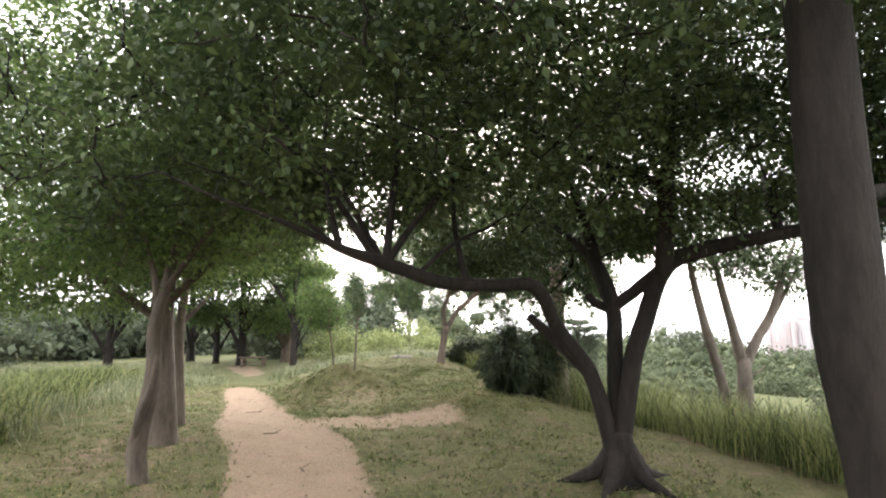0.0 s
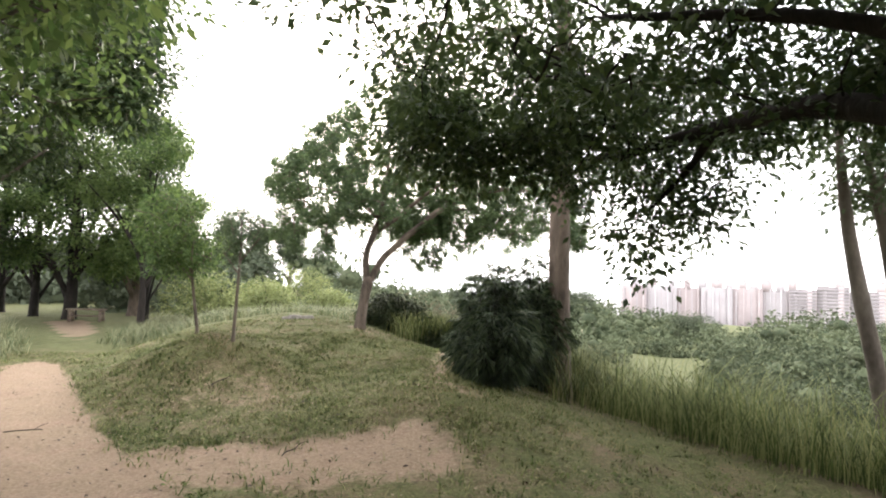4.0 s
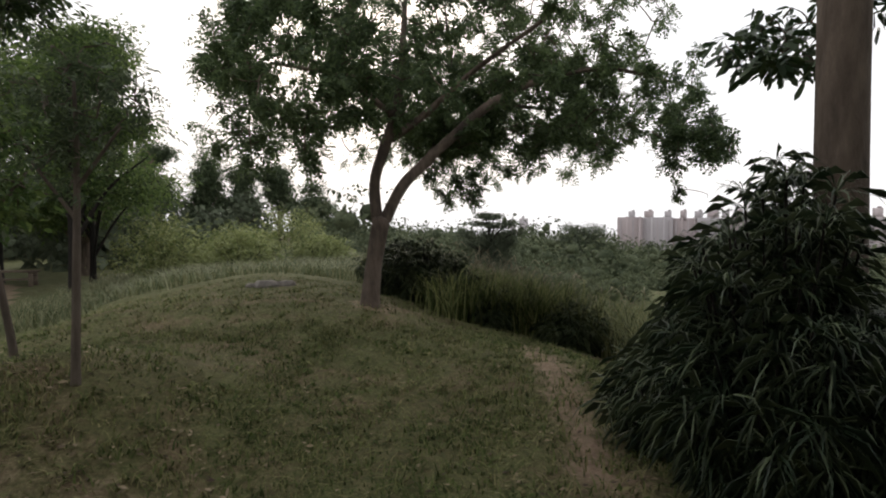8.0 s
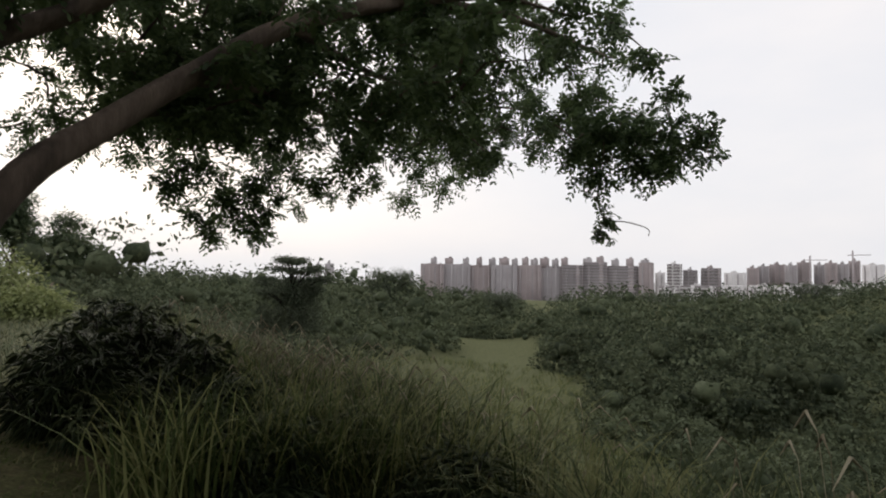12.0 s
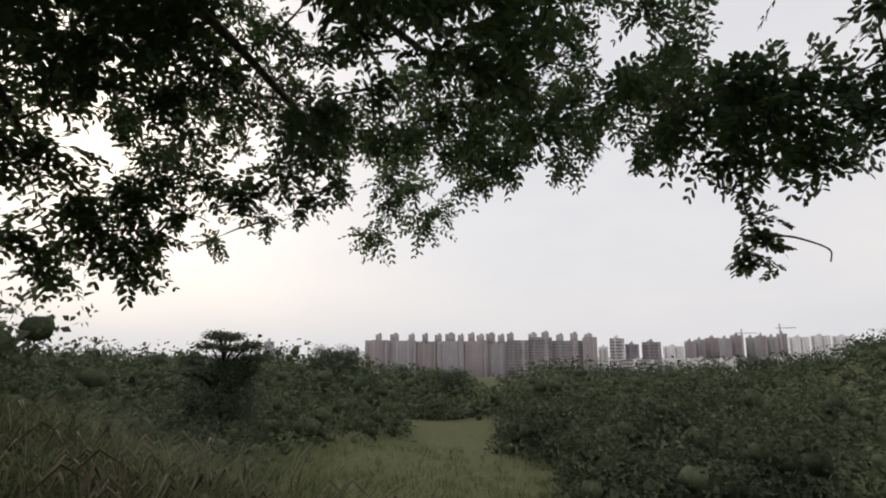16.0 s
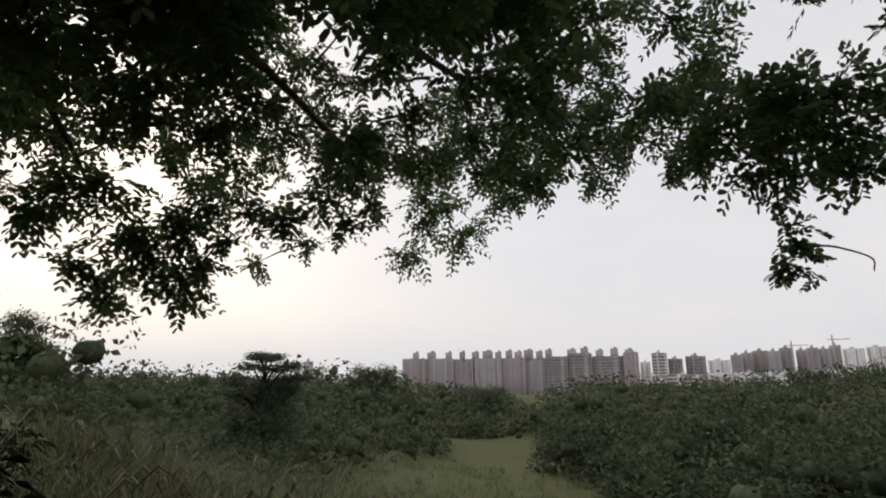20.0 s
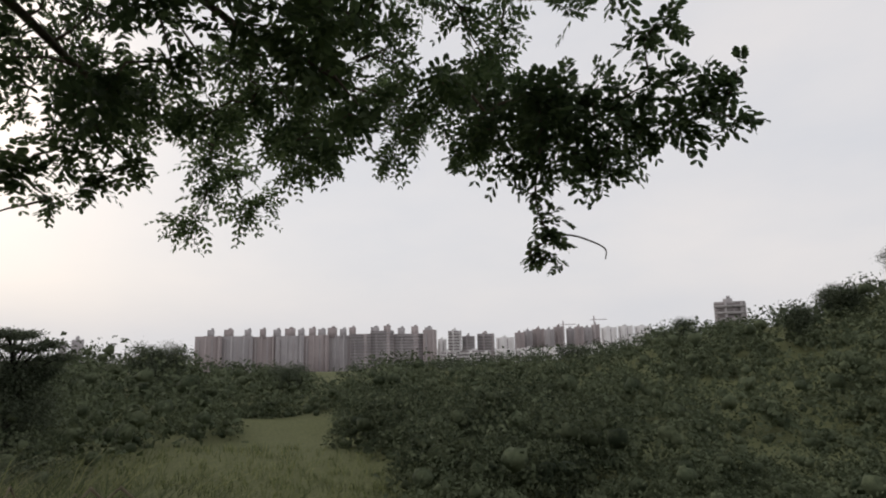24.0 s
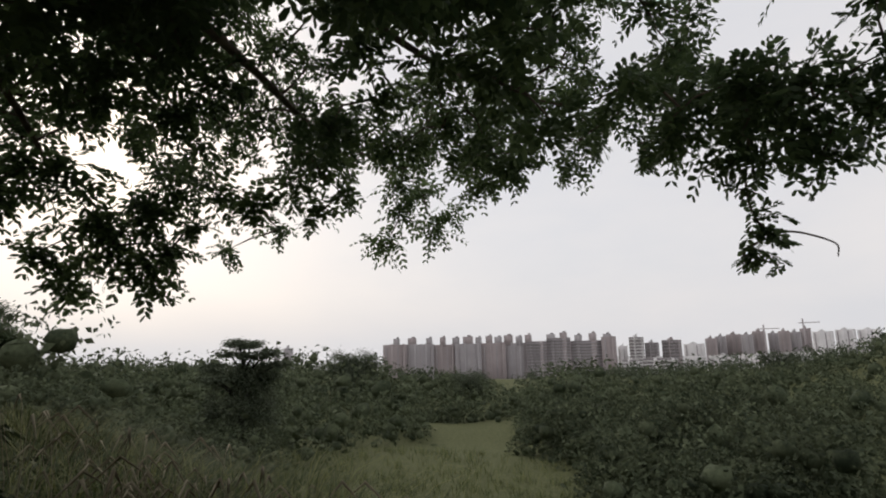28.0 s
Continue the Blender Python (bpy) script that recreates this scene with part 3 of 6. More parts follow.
# The forked fig beside the path, its long limb reaching over it.
def forked_fig():
    b = gz(1.72, 5.7)
    z = b[2]
    trunk = [(1.72, 5.7, z, 0.2), (1.7, 5.7, z + 0.25, 0.16), (1.68, 5.7, 0.5, 0.14)]
    limbs = [
        [(1.64, 5.7, 0.38, 0.09), (1.42, 5.62, 1.08, 0.078), (1.1, 5.5, 1.5, 0.07), (0.84, 5.15, 1.87, 0.062), (0.45, 4.9, 1.87, 0.054), (0.0, 4.55, 1.87, 0.052), (-0.43, 4.27, 1.99, 0.05), (-0.78, 4.12, 2.1, 0.034), (-0.98, 4.12, 2.26, 0.017), (-1.5, 4.3, 2.6, 0.011), (-2.2, 4.6, 2.9, 0.006)],
        [(1.42, 5.62, 1.08, 0.065), (1.18, 5.7, 1.33, 0.058), (0.92, 5.72, 1.57, 0.05), (0.86, 5.73, 1.62, 0.046)],
        [(1.7, 5.72, 0.45, 0.095), (1.72, 5.78, 1.2, 0.078), (1.72, 5.8, 1.75, 0.08), (1.6, 5.9, 2.2, 0.07), (1.5, 6.1, 2.8, 0.055), (1.35, 6.4, 3.6, 0.03)],
        [(1.74, 5.7, 0.5, 0.1), (1.86, 5.65, 1.2, 0.088), (1.98, 5.6, 1.6, 0.086), (2.18, 5.55, 2.1, 0.088), (2.5, 5.3, 2.25, 0.075), (2.95, 4.9, 2.32, 0.062), (3.6, 4.4, 2.45, 0.045), (4.4, 4.0, 2.8, 0.03)],
        [(1.72, 5.8, 1.72, 0.07), (1.9, 5.7, 1.86, 0.065), (2.15, 5.58, 2.08, 0.07)],
        [(1.7, 5.8, 1.7, 0.05), (1.55, 5.8, 1.76, 0.045), (1.48, 5.8, 1.84, 0.04)],
        [(2.15, 5.5, 2.05, 0.085), (2.1, 5.3, 2.45, 0.075), (2.05, 5.1, 2.8, 0.07), (2.1, 5.0, 3.4, 0.05), (2.2, 4.9, 4.3, 0.03)],
        [(2.05, 5.1, 2.8, 0.055), (1.5, 5.3, 3.1, 0.04), (0.9, 5.6, 3.5, 0.025)],
        [(2.2, 5.55, 2.12, 0.06), (2.4, 5.9, 2.7, 0.045), (2.7, 6.5, 3.4, 0.03)],
        [(-0.43, 4.25, 1.98, 0.036), (-0.4, 4.3, 2.4, 0.028), (-0.35, 4.6, 3.2, 0.022)],
        [(-0.76, 4.13, 2.09, 0.03), (-0.85, 4.2, 2.4, 0.022), (-0.95, 4.4, 2.9, 0.015), (-1.0, 4.7, 3.4, 0.01)],
        [(-0.78, 4.12, 2.1, 0.026), (-1.1, 4.0, 2.24, 0.02), (-1.6, 3.9, 2.42, 0.012), (-2.0, 3.9, 2.6, 0.008)],
        [(-0.2, 4.42, 1.92, 0.02), (0.1, 4.6, 2.2, 0.016), (0.5, 5.1, 2.45, 0.01)],
        [(-0.43, 4.25, 1.98, 0.034), (-0.2, 4.4, 2.35, 0.026), (0.3, 4.8, 3.0, 0.02)],
        [(-0.45, 4.25, 1.98, 0.03), (-0.75, 4.5, 2.5, 0.022), (-1.2, 5.2, 3.2, 0.02)],
        [(-0.5, 4.22, 2.0, 0.032), (-0.9, 4.4, 2.6, 0.024), (-1.4, 4.7, 3.3, 0.015)],
        [(0.2, 4.7, 1.87, 0.03), (0.1, 4.9, 2.4, 0.022), (0.1, 5.4, 3.2, 0.014)],
        [(1.72, 5.8, 1.75, 0.075), (1.72, 6.3, 2.15, 0.075), (1.8, 7.1, 2.5, 0.07), (1.85, 8.0, 2.62, 0.06), (1.8, 9.2, 2.7, 0.045), (1.65, 10.4, 2.85, 0.02)],
        [(1.85, 8.0, 2.62, 0.035), (1.9, 8.4, 2.4, 0.025), (1.7, 8.6, 2.1, 0.012)],
        [(1.8, 9.2, 2.7, 0.03), (1.2, 9.5, 2.95, 0.022), (0.5, 9.6, 3.0, 0.012)],
        [(1.6, 5.9, 2.2, 0.05), (1.3, 6.6, 2.7, 0.035), (0.8, 7.6, 3.1, 0.02)],
        [(2.95, 4.9, 2.32, 0.05), (3.1, 5.3, 2.8, 0.035), (3.6, 6.2, 3.3, 0.02)],
    ]
    lobes = [((-0.8, 4.4, 3.1), (2.0, 1.9, 0.8), 230), ((0.9, 5.0, 3.3), (1.9, 1.9, 0.95), 260), ((2.6, 5.6, 3.2), (2.0, 1.9, 0.95), 330), ((0.6, 7.2, 3.0), (1.9, 1.1, 0.75), 90),
             ((0.8, 2.6, 3.6), (2.6, 1.5, 0.7), 170), ((-2.6, 4.4, 3.0), (1.2, 1.5, 0.75), 110), ((4.2, 4.8, 3.1), (1.2, 1.5, 0.8), 310), ((1.2, 5.0, 4.3), (2.6, 2.6, 0.7), 380), ((-1.2, 6.0, 4.3), (2.2, 2.0, 0.9), 390), ((3.3, 5.0, 4.3), (2.3, 2.0, 0.8), 350), ((-0.6, 3.6, 3.9), (2.0, 0.9, 0.5), 130),
             ((1.6, 8.2, 2.95), (1.4, 1.1, 0.5), 85), ((2.5, 9.4, 3.05), (1.3, 1.1, 0.55), 75), ((0.7, 9.3, 3.2), (1.1, 1.0, 0.45), 95), ((0.5, 8.4, 4.6), (2.8, 2.2, 0.6), 190), ((3.4, 7.6, 4.4), (1.7, 1.8, 0.8), 70),
             ((0.3, 9.1, 2.75), (0.75, 0.5, 0.4), 95), ((1.0, 8.9, 2.65), (0.6, 0.5, 0.4), 35), ((-0.9, 5.9, 3.0), (1.0, 0.6, 0.5), 120), ((-1.0, 5.2, 2.75), (0.7, 0.5, 0.3), 60), ((2.6, 7.0, 2.75), (0.9, 0.5, 0.3), 80), ((3.6, 6.9, 3.0), (0.8, 0.6, 0.35), 60)]
    hang = [(x + rng.normal(0, 0.16), y + rng.normal(0, 0.16), z0 + (z1 - z0) * k / 14) for x, y, z0, z1 in ((1.5, 8.5, 1.62, 2.5), (1.85, 8.7, 1.8, 2.6), (2.1, 8.5, 1.95, 2.6), (2.3, 8.9, 2.1, 2.7), (1.3, 9.6, 2.3, 2.8)) for k in range(15)]
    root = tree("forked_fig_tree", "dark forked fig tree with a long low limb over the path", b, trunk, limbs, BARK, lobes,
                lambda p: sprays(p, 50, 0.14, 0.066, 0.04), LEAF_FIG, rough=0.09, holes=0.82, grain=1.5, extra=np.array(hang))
    for a in (0.4, 1.6, 2.9, 4.1, 5.3):
        c, s = math.cos(a), math.sin(a)
        tip = gz(1.72 + 0.62 * c, 5.7 + 0.62 * s, -0.03)
        me, _ = tube_mesh("surface_root", [(1.72 + 0.08 * c, 5.7 + 0.08 * s, z + 0.3), (1.72 + 0.24 * c, 5.7 + 0.24 * s, z + 0.1), (1.72 + 0.42 * c, 5.7 + 0.42 * s, z + 0.02), tip], [0.09, 0.075, 0.05, 0.02], BARK, 7, 0.1)
        link("surface_root", me, root, smooth=True)


forked_fig()

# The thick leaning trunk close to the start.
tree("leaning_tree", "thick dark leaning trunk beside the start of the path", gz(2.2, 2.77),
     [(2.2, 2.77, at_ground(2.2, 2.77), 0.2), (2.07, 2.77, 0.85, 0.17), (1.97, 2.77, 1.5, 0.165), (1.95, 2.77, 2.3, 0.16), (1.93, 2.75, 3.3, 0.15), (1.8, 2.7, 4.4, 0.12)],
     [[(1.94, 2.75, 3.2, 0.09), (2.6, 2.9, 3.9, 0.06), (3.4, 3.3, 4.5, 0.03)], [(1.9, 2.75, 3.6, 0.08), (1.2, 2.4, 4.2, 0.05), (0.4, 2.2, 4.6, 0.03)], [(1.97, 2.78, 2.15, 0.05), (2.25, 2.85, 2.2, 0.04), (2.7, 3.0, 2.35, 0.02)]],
     # first three lobes are out of view, added to shade trunks and ground
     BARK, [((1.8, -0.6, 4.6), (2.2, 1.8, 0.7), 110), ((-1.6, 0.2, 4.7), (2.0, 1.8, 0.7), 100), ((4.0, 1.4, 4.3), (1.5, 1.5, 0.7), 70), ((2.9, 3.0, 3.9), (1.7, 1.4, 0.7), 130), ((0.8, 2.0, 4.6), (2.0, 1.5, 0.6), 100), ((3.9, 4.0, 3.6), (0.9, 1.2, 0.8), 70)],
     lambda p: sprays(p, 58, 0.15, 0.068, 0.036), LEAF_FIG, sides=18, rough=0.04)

# The pale forked tree down the bank.
CB = gz(4.6, 8.9)
tree("pale_forked_tree", "pale smooth-barked forked tree on the grassy bank", CB,
     [(4.6, 8.9, CB[2], 0.14), (4.62, 8.9, 0.4, 0.115), (4.63, 8.9, 1.05, 0.1)],
     [[(4.52, 8.9, -0.3, 0.09), (4.38, 8.9, 0.2, 0.085), (4.24, 8.9, 0.85, 0.075), (4.08, 8.9, 1.5, 0.07), (3.94, 8.9, 2.2, 0.055), (3.8, 8.85, 3.0, 0.03)],
      [(4.62, 8.9, 0.95, 0.085), (4.5, 8.9, 1.5, 0.07), (4.36, 8.9, 2.15, 0.055), (4.25, 9.0, 3.0, 0.025)],
      [(4.64, 8.9, 0.95, 0.085), (4.86, 8.9, 1.35, 0.075), (5.12, 8.9, 1.75, 0.068), (5.34, 8.95, 2.25, 0.055), (5.7, 9.1, 2.9, 0.025)],
      [(5.0, 8.9, 1.55, 0.05), (5.25, 9.0, 1.8, 0.04), (5.6, 9.1, 2.3, 0.03), (5.9, 9.2, 2.7, 0.015)],
      [(4.3, 8.9, 2.5, 0.03), (4.6, 8.9, 2.9, 0.02), (4.9, 9.0, 3.3, 0.01)],
      [(4.7, 8.88, 0.78, 0.018), (4.82, 8.82, 0.86, 0.014), (4.9, 8.8, 0.95, 0.008)]],
     BARK_PALE, [((3.9, 8.9, 3.1), (0.9, 0.8, 0.45), 60), ((5.7, 9.1, 2.5), (1.1, 0.8, 0.4), 110), ((4.6, 8.9, 2.6), (0.8, 0.6, 0.3), 70), ((4.8, 9.1, 3.4), (1.1, 0.9, 0.45), 40)],
     lambda p: sprays(p, 26, 0.14, 0.08, 0.045), LEAF_GREY, rough=0.05)

# The left-hand row: a twisted tree, a straight one behind it, another further on.
DB = gz(-2.87, 5.6)
tree("twisted_tree", "pale tree with two trunks twisted round each other", DB,
     [(-2.87, 5.6, DB[2], 0.085), (-2.9, 5.6, 0.4, 0.075), (-2.85, 5.6, 0.75, 0.075), (-2.8, 5.6, 1.1, 0.07), (-2.83, 5.62, 1.5, 0.065), (-2.75, 5.65, 1.95, 0.055), (-2.7, 5.8, 2.6, 0.04)],
     [[(-2.93, 5.62, 0.1, 0.05), (-2.96, 5.6, 0.35, 0.045), (-2.84, 5.5, 0.7, 0.04), (-2.75, 5.55, 1.1, 0.04), (-2.84, 5.68, 1.5, 0.035), (-2.9, 5.7, 2.0, 0.03), (-3.2, 5.9, 2.6, 0.02)],
      [(-2.78, 5.63, 1.85, 0.04), (-2.4, 5.5, 2.3, 0.03), (-2.0, 5.3, 2.7, 0.02)]],
     BARK_ROW, [((-3.4, 5.6, 2.75), (1.5, 1.3, 0.75), 220), ((-2.6, 6.4, 2.9), (1.3, 1.2, 0.7), 110), ((-3.0, 5.3, 4.0), (2.3, 1.7, 0.8), 300)],
     lambda p: sprays(p, 54, 0.14, 0.068, 0.034), LEAF_FEATHER, group="row of trees along the path", rough=0.12, flare=1.5, holes=0.75, grain=1.5)
D2 = gz(-3.69, 7.7)
tree("straight_tree", "straight brown trunk with a low dense crown", D2,
     [(-3.69, 7.7, D2[2], 0.2), (-3.72, 7.7, 0.7, 0.16), (-3.78, 7.7, 1.4, 0.15), (-3.78, 7.7, 2.0, 0.14), (-3.7, 7.8, 3.2, 0.1)],
     [[(-3.78, 7.7, 1.6, 0.06), (-4.4, 7.4, 2.1, 0.045), (-5.2, 7.2, 2.6, 0.025)], [(-3.76, 7.7, 1.8, 0.06), (-3.2, 7.6, 2.3, 0.04), (-2.6, 7.4, 2.7, 0.02)], [(-3.75, 7.75, 2.1, 0.06), (-3.9, 8.3, 2.7, 0.04), (-4.2, 9.2, 3.2, 0.02)]],
     BARK_ROW, [((-4.9, 7.6, 2.6), (1.9, 1.7, 0.85), 260), ((-3.2, 8.0, 3.2), (1.6, 1.6, 0.9), 170), ((-6.9, 8.2, 2.35), (1.5, 1.6, 0.75), 190), ((-4.0, 8.0, 4.5), (3.0, 2.2, 0.9), 240), ((-6.5, 7.5, 4.4), (2.0, 2.0, 0.9), 140)],
     lambda p: sprays(p, 56, 0.18, 0.078, 0.038), LEAF_FEATHER, group="row of trees along the path")
D3 = gz(-4.05, 9.0)
tree("slim_tree", "slim brown trunk with a spreading crown", D3,
     [(-4.05, 9.0, D3[2], 0.1), (-4.1, 9.0, 0.8, 0.08), (-4.15, 9.05, 1.6, 0.07), (-4.1, 9.2, 2.6, 0.05)],
     [[(-4.14, 9.05, 1.4, 0.04), (-4.7, 9.3, 2.1, 0.025), (-5.3, 9.8, 2.6, 0.015)], [(-4.13, 9.1, 1.6, 0.04), (-3.8, 9.6, 2.2, 0.02)]],
     BARK_ROW, [((-4.9, 9.8, 2.9), (1.3, 1.3, 0.65), 130)], lambda p: sprays(p, 48, 0.17, 0.075, 0.036), LEAF_FEATHER, group="row of trees along the path")
tree("pale_trunked_tree", "tall tree with a stout pale trunk at the field edge", gz(-11.3, 23.7),
     [(*gz(-11.3, 23.7), 0.3), (-11.4, 23.7, 1.0, 0.24), (-11.6, 23.7, 2.0, 0.2), (-11.5, 23.7, 3.6, 0.17), (-11.3, 23.7, 6.0, 0.1)],
     [[(-11.5, 23.7, 2.6, 0.1), (-10.2, 23.1, 3.8, 0.06), (-8.6, 22.7, 5.0, 0.03)], [(-11.5, 23.7, 3.0, 0.1), (-13, 23.7, 4.4, 0.06), (-14.5, 23.7, 5.6, 0.03)], [(-11.4, 23.7, 4.0, 0.08), (-10.6, 22.2, 5.6, 0.05), (-9.8, 21.1, 6.6, 0.02)]],
     BARK_PALE, [((-11, 23.2, 7.2), (3.8, 2.4, 2.0), 330), ((-7.4, 22.1, 7.4), (2.0, 2.0, 1.6), 330), ((-14, 23.2, 5.6), (2.6, 2.2, 2.2), 240), ((-12, 22.9, 4.8), (3.0, 1.6, 1.4), 170), ((-9.6, 22.7, 5.4), (1.8, 1.4, 1.0), 70), ((-8.6, 22.5, 9.2), (3.2, 2.0, 1.3), 330), ((-6.4, 21.7, 6.2), (0.9, 1.0, 0.8), 80)],
     lambda p: sprays(p, 32, 0.32, 0.2, 0.085), LEAF_FIG)

# The tall straight trunk on the brink, with large drooping leaves high up.
HB = gz(2.4, 11.84)
tree("tall_straight_tree", "tall straight buff trunk on the brink with large drooping leaves", HB,
     [(2.42, 11.84, HB[2], 0.17), (2.4, 11.84, 0.8, 0.145), (2.38, 11.84, 1.6, 0.138), (2.37, 11.84, 3.0, 0.132), (2.35, 11.78, 4.6, 0.12), (2.3, 11.7, 6.5, 0.09)],
     [[(2.3, 11.8, 3.5, 0.05), (2.7, 12.3, 3.6, 0.035), (3.4, 13.0, 3.2, 0.02), (3.8, 13.1, 2.95, 0.012)], [(2.3, 11.8, 3.7, 0.05), (2.8, 10.8, 4.0, 0.03), (3.4, 10.2, 3.8, 0.015)],
      [(2.3, 11.8, 4.2, 0.045), (1.4, 11.0, 4.5, 0.03), (0.7, 10.6, 4.4, 0.015)], [(2.3, 11.8, 4.6, 0.045), (2.2, 12.6, 4.8, 0.03), (2.4, 13.5, 4.6, 0.015)], [(2.3, 11.8, 3.3, 0.04), (2.6, 11.2, 3.3, 0.025), (3.1, 11.2, 3.05, 0.012)]],
     BARK_TAN, [((3.35, 13.0, 3.05), (0.8, 0.55, 0.36), 60), ((3.9, 12.6, 3.3), (0.7, 0.6, 0.4), 45), ((3.2, 10.6, 3.6), (0.8, 0.8, 0.5), 30), ((0.9, 10.8, 4.3), (0.8, 0.8, 0.4), 26), ((2.2, 12.8, 4.5), (0.9, 0.9, 0.5), 30), ((2.4, 11.4, 5.4), (1.6, 1.5, 0.8), 60), ((2.9, 11.3, 3.1), (0.4, 0.4, 0.3), 10)],
     lambda p: sprays(p, 8, 0.05, 0.145, 0.052, -0.5, True, 0.5), LEAF_BIG, sides=16, rough=0.03)


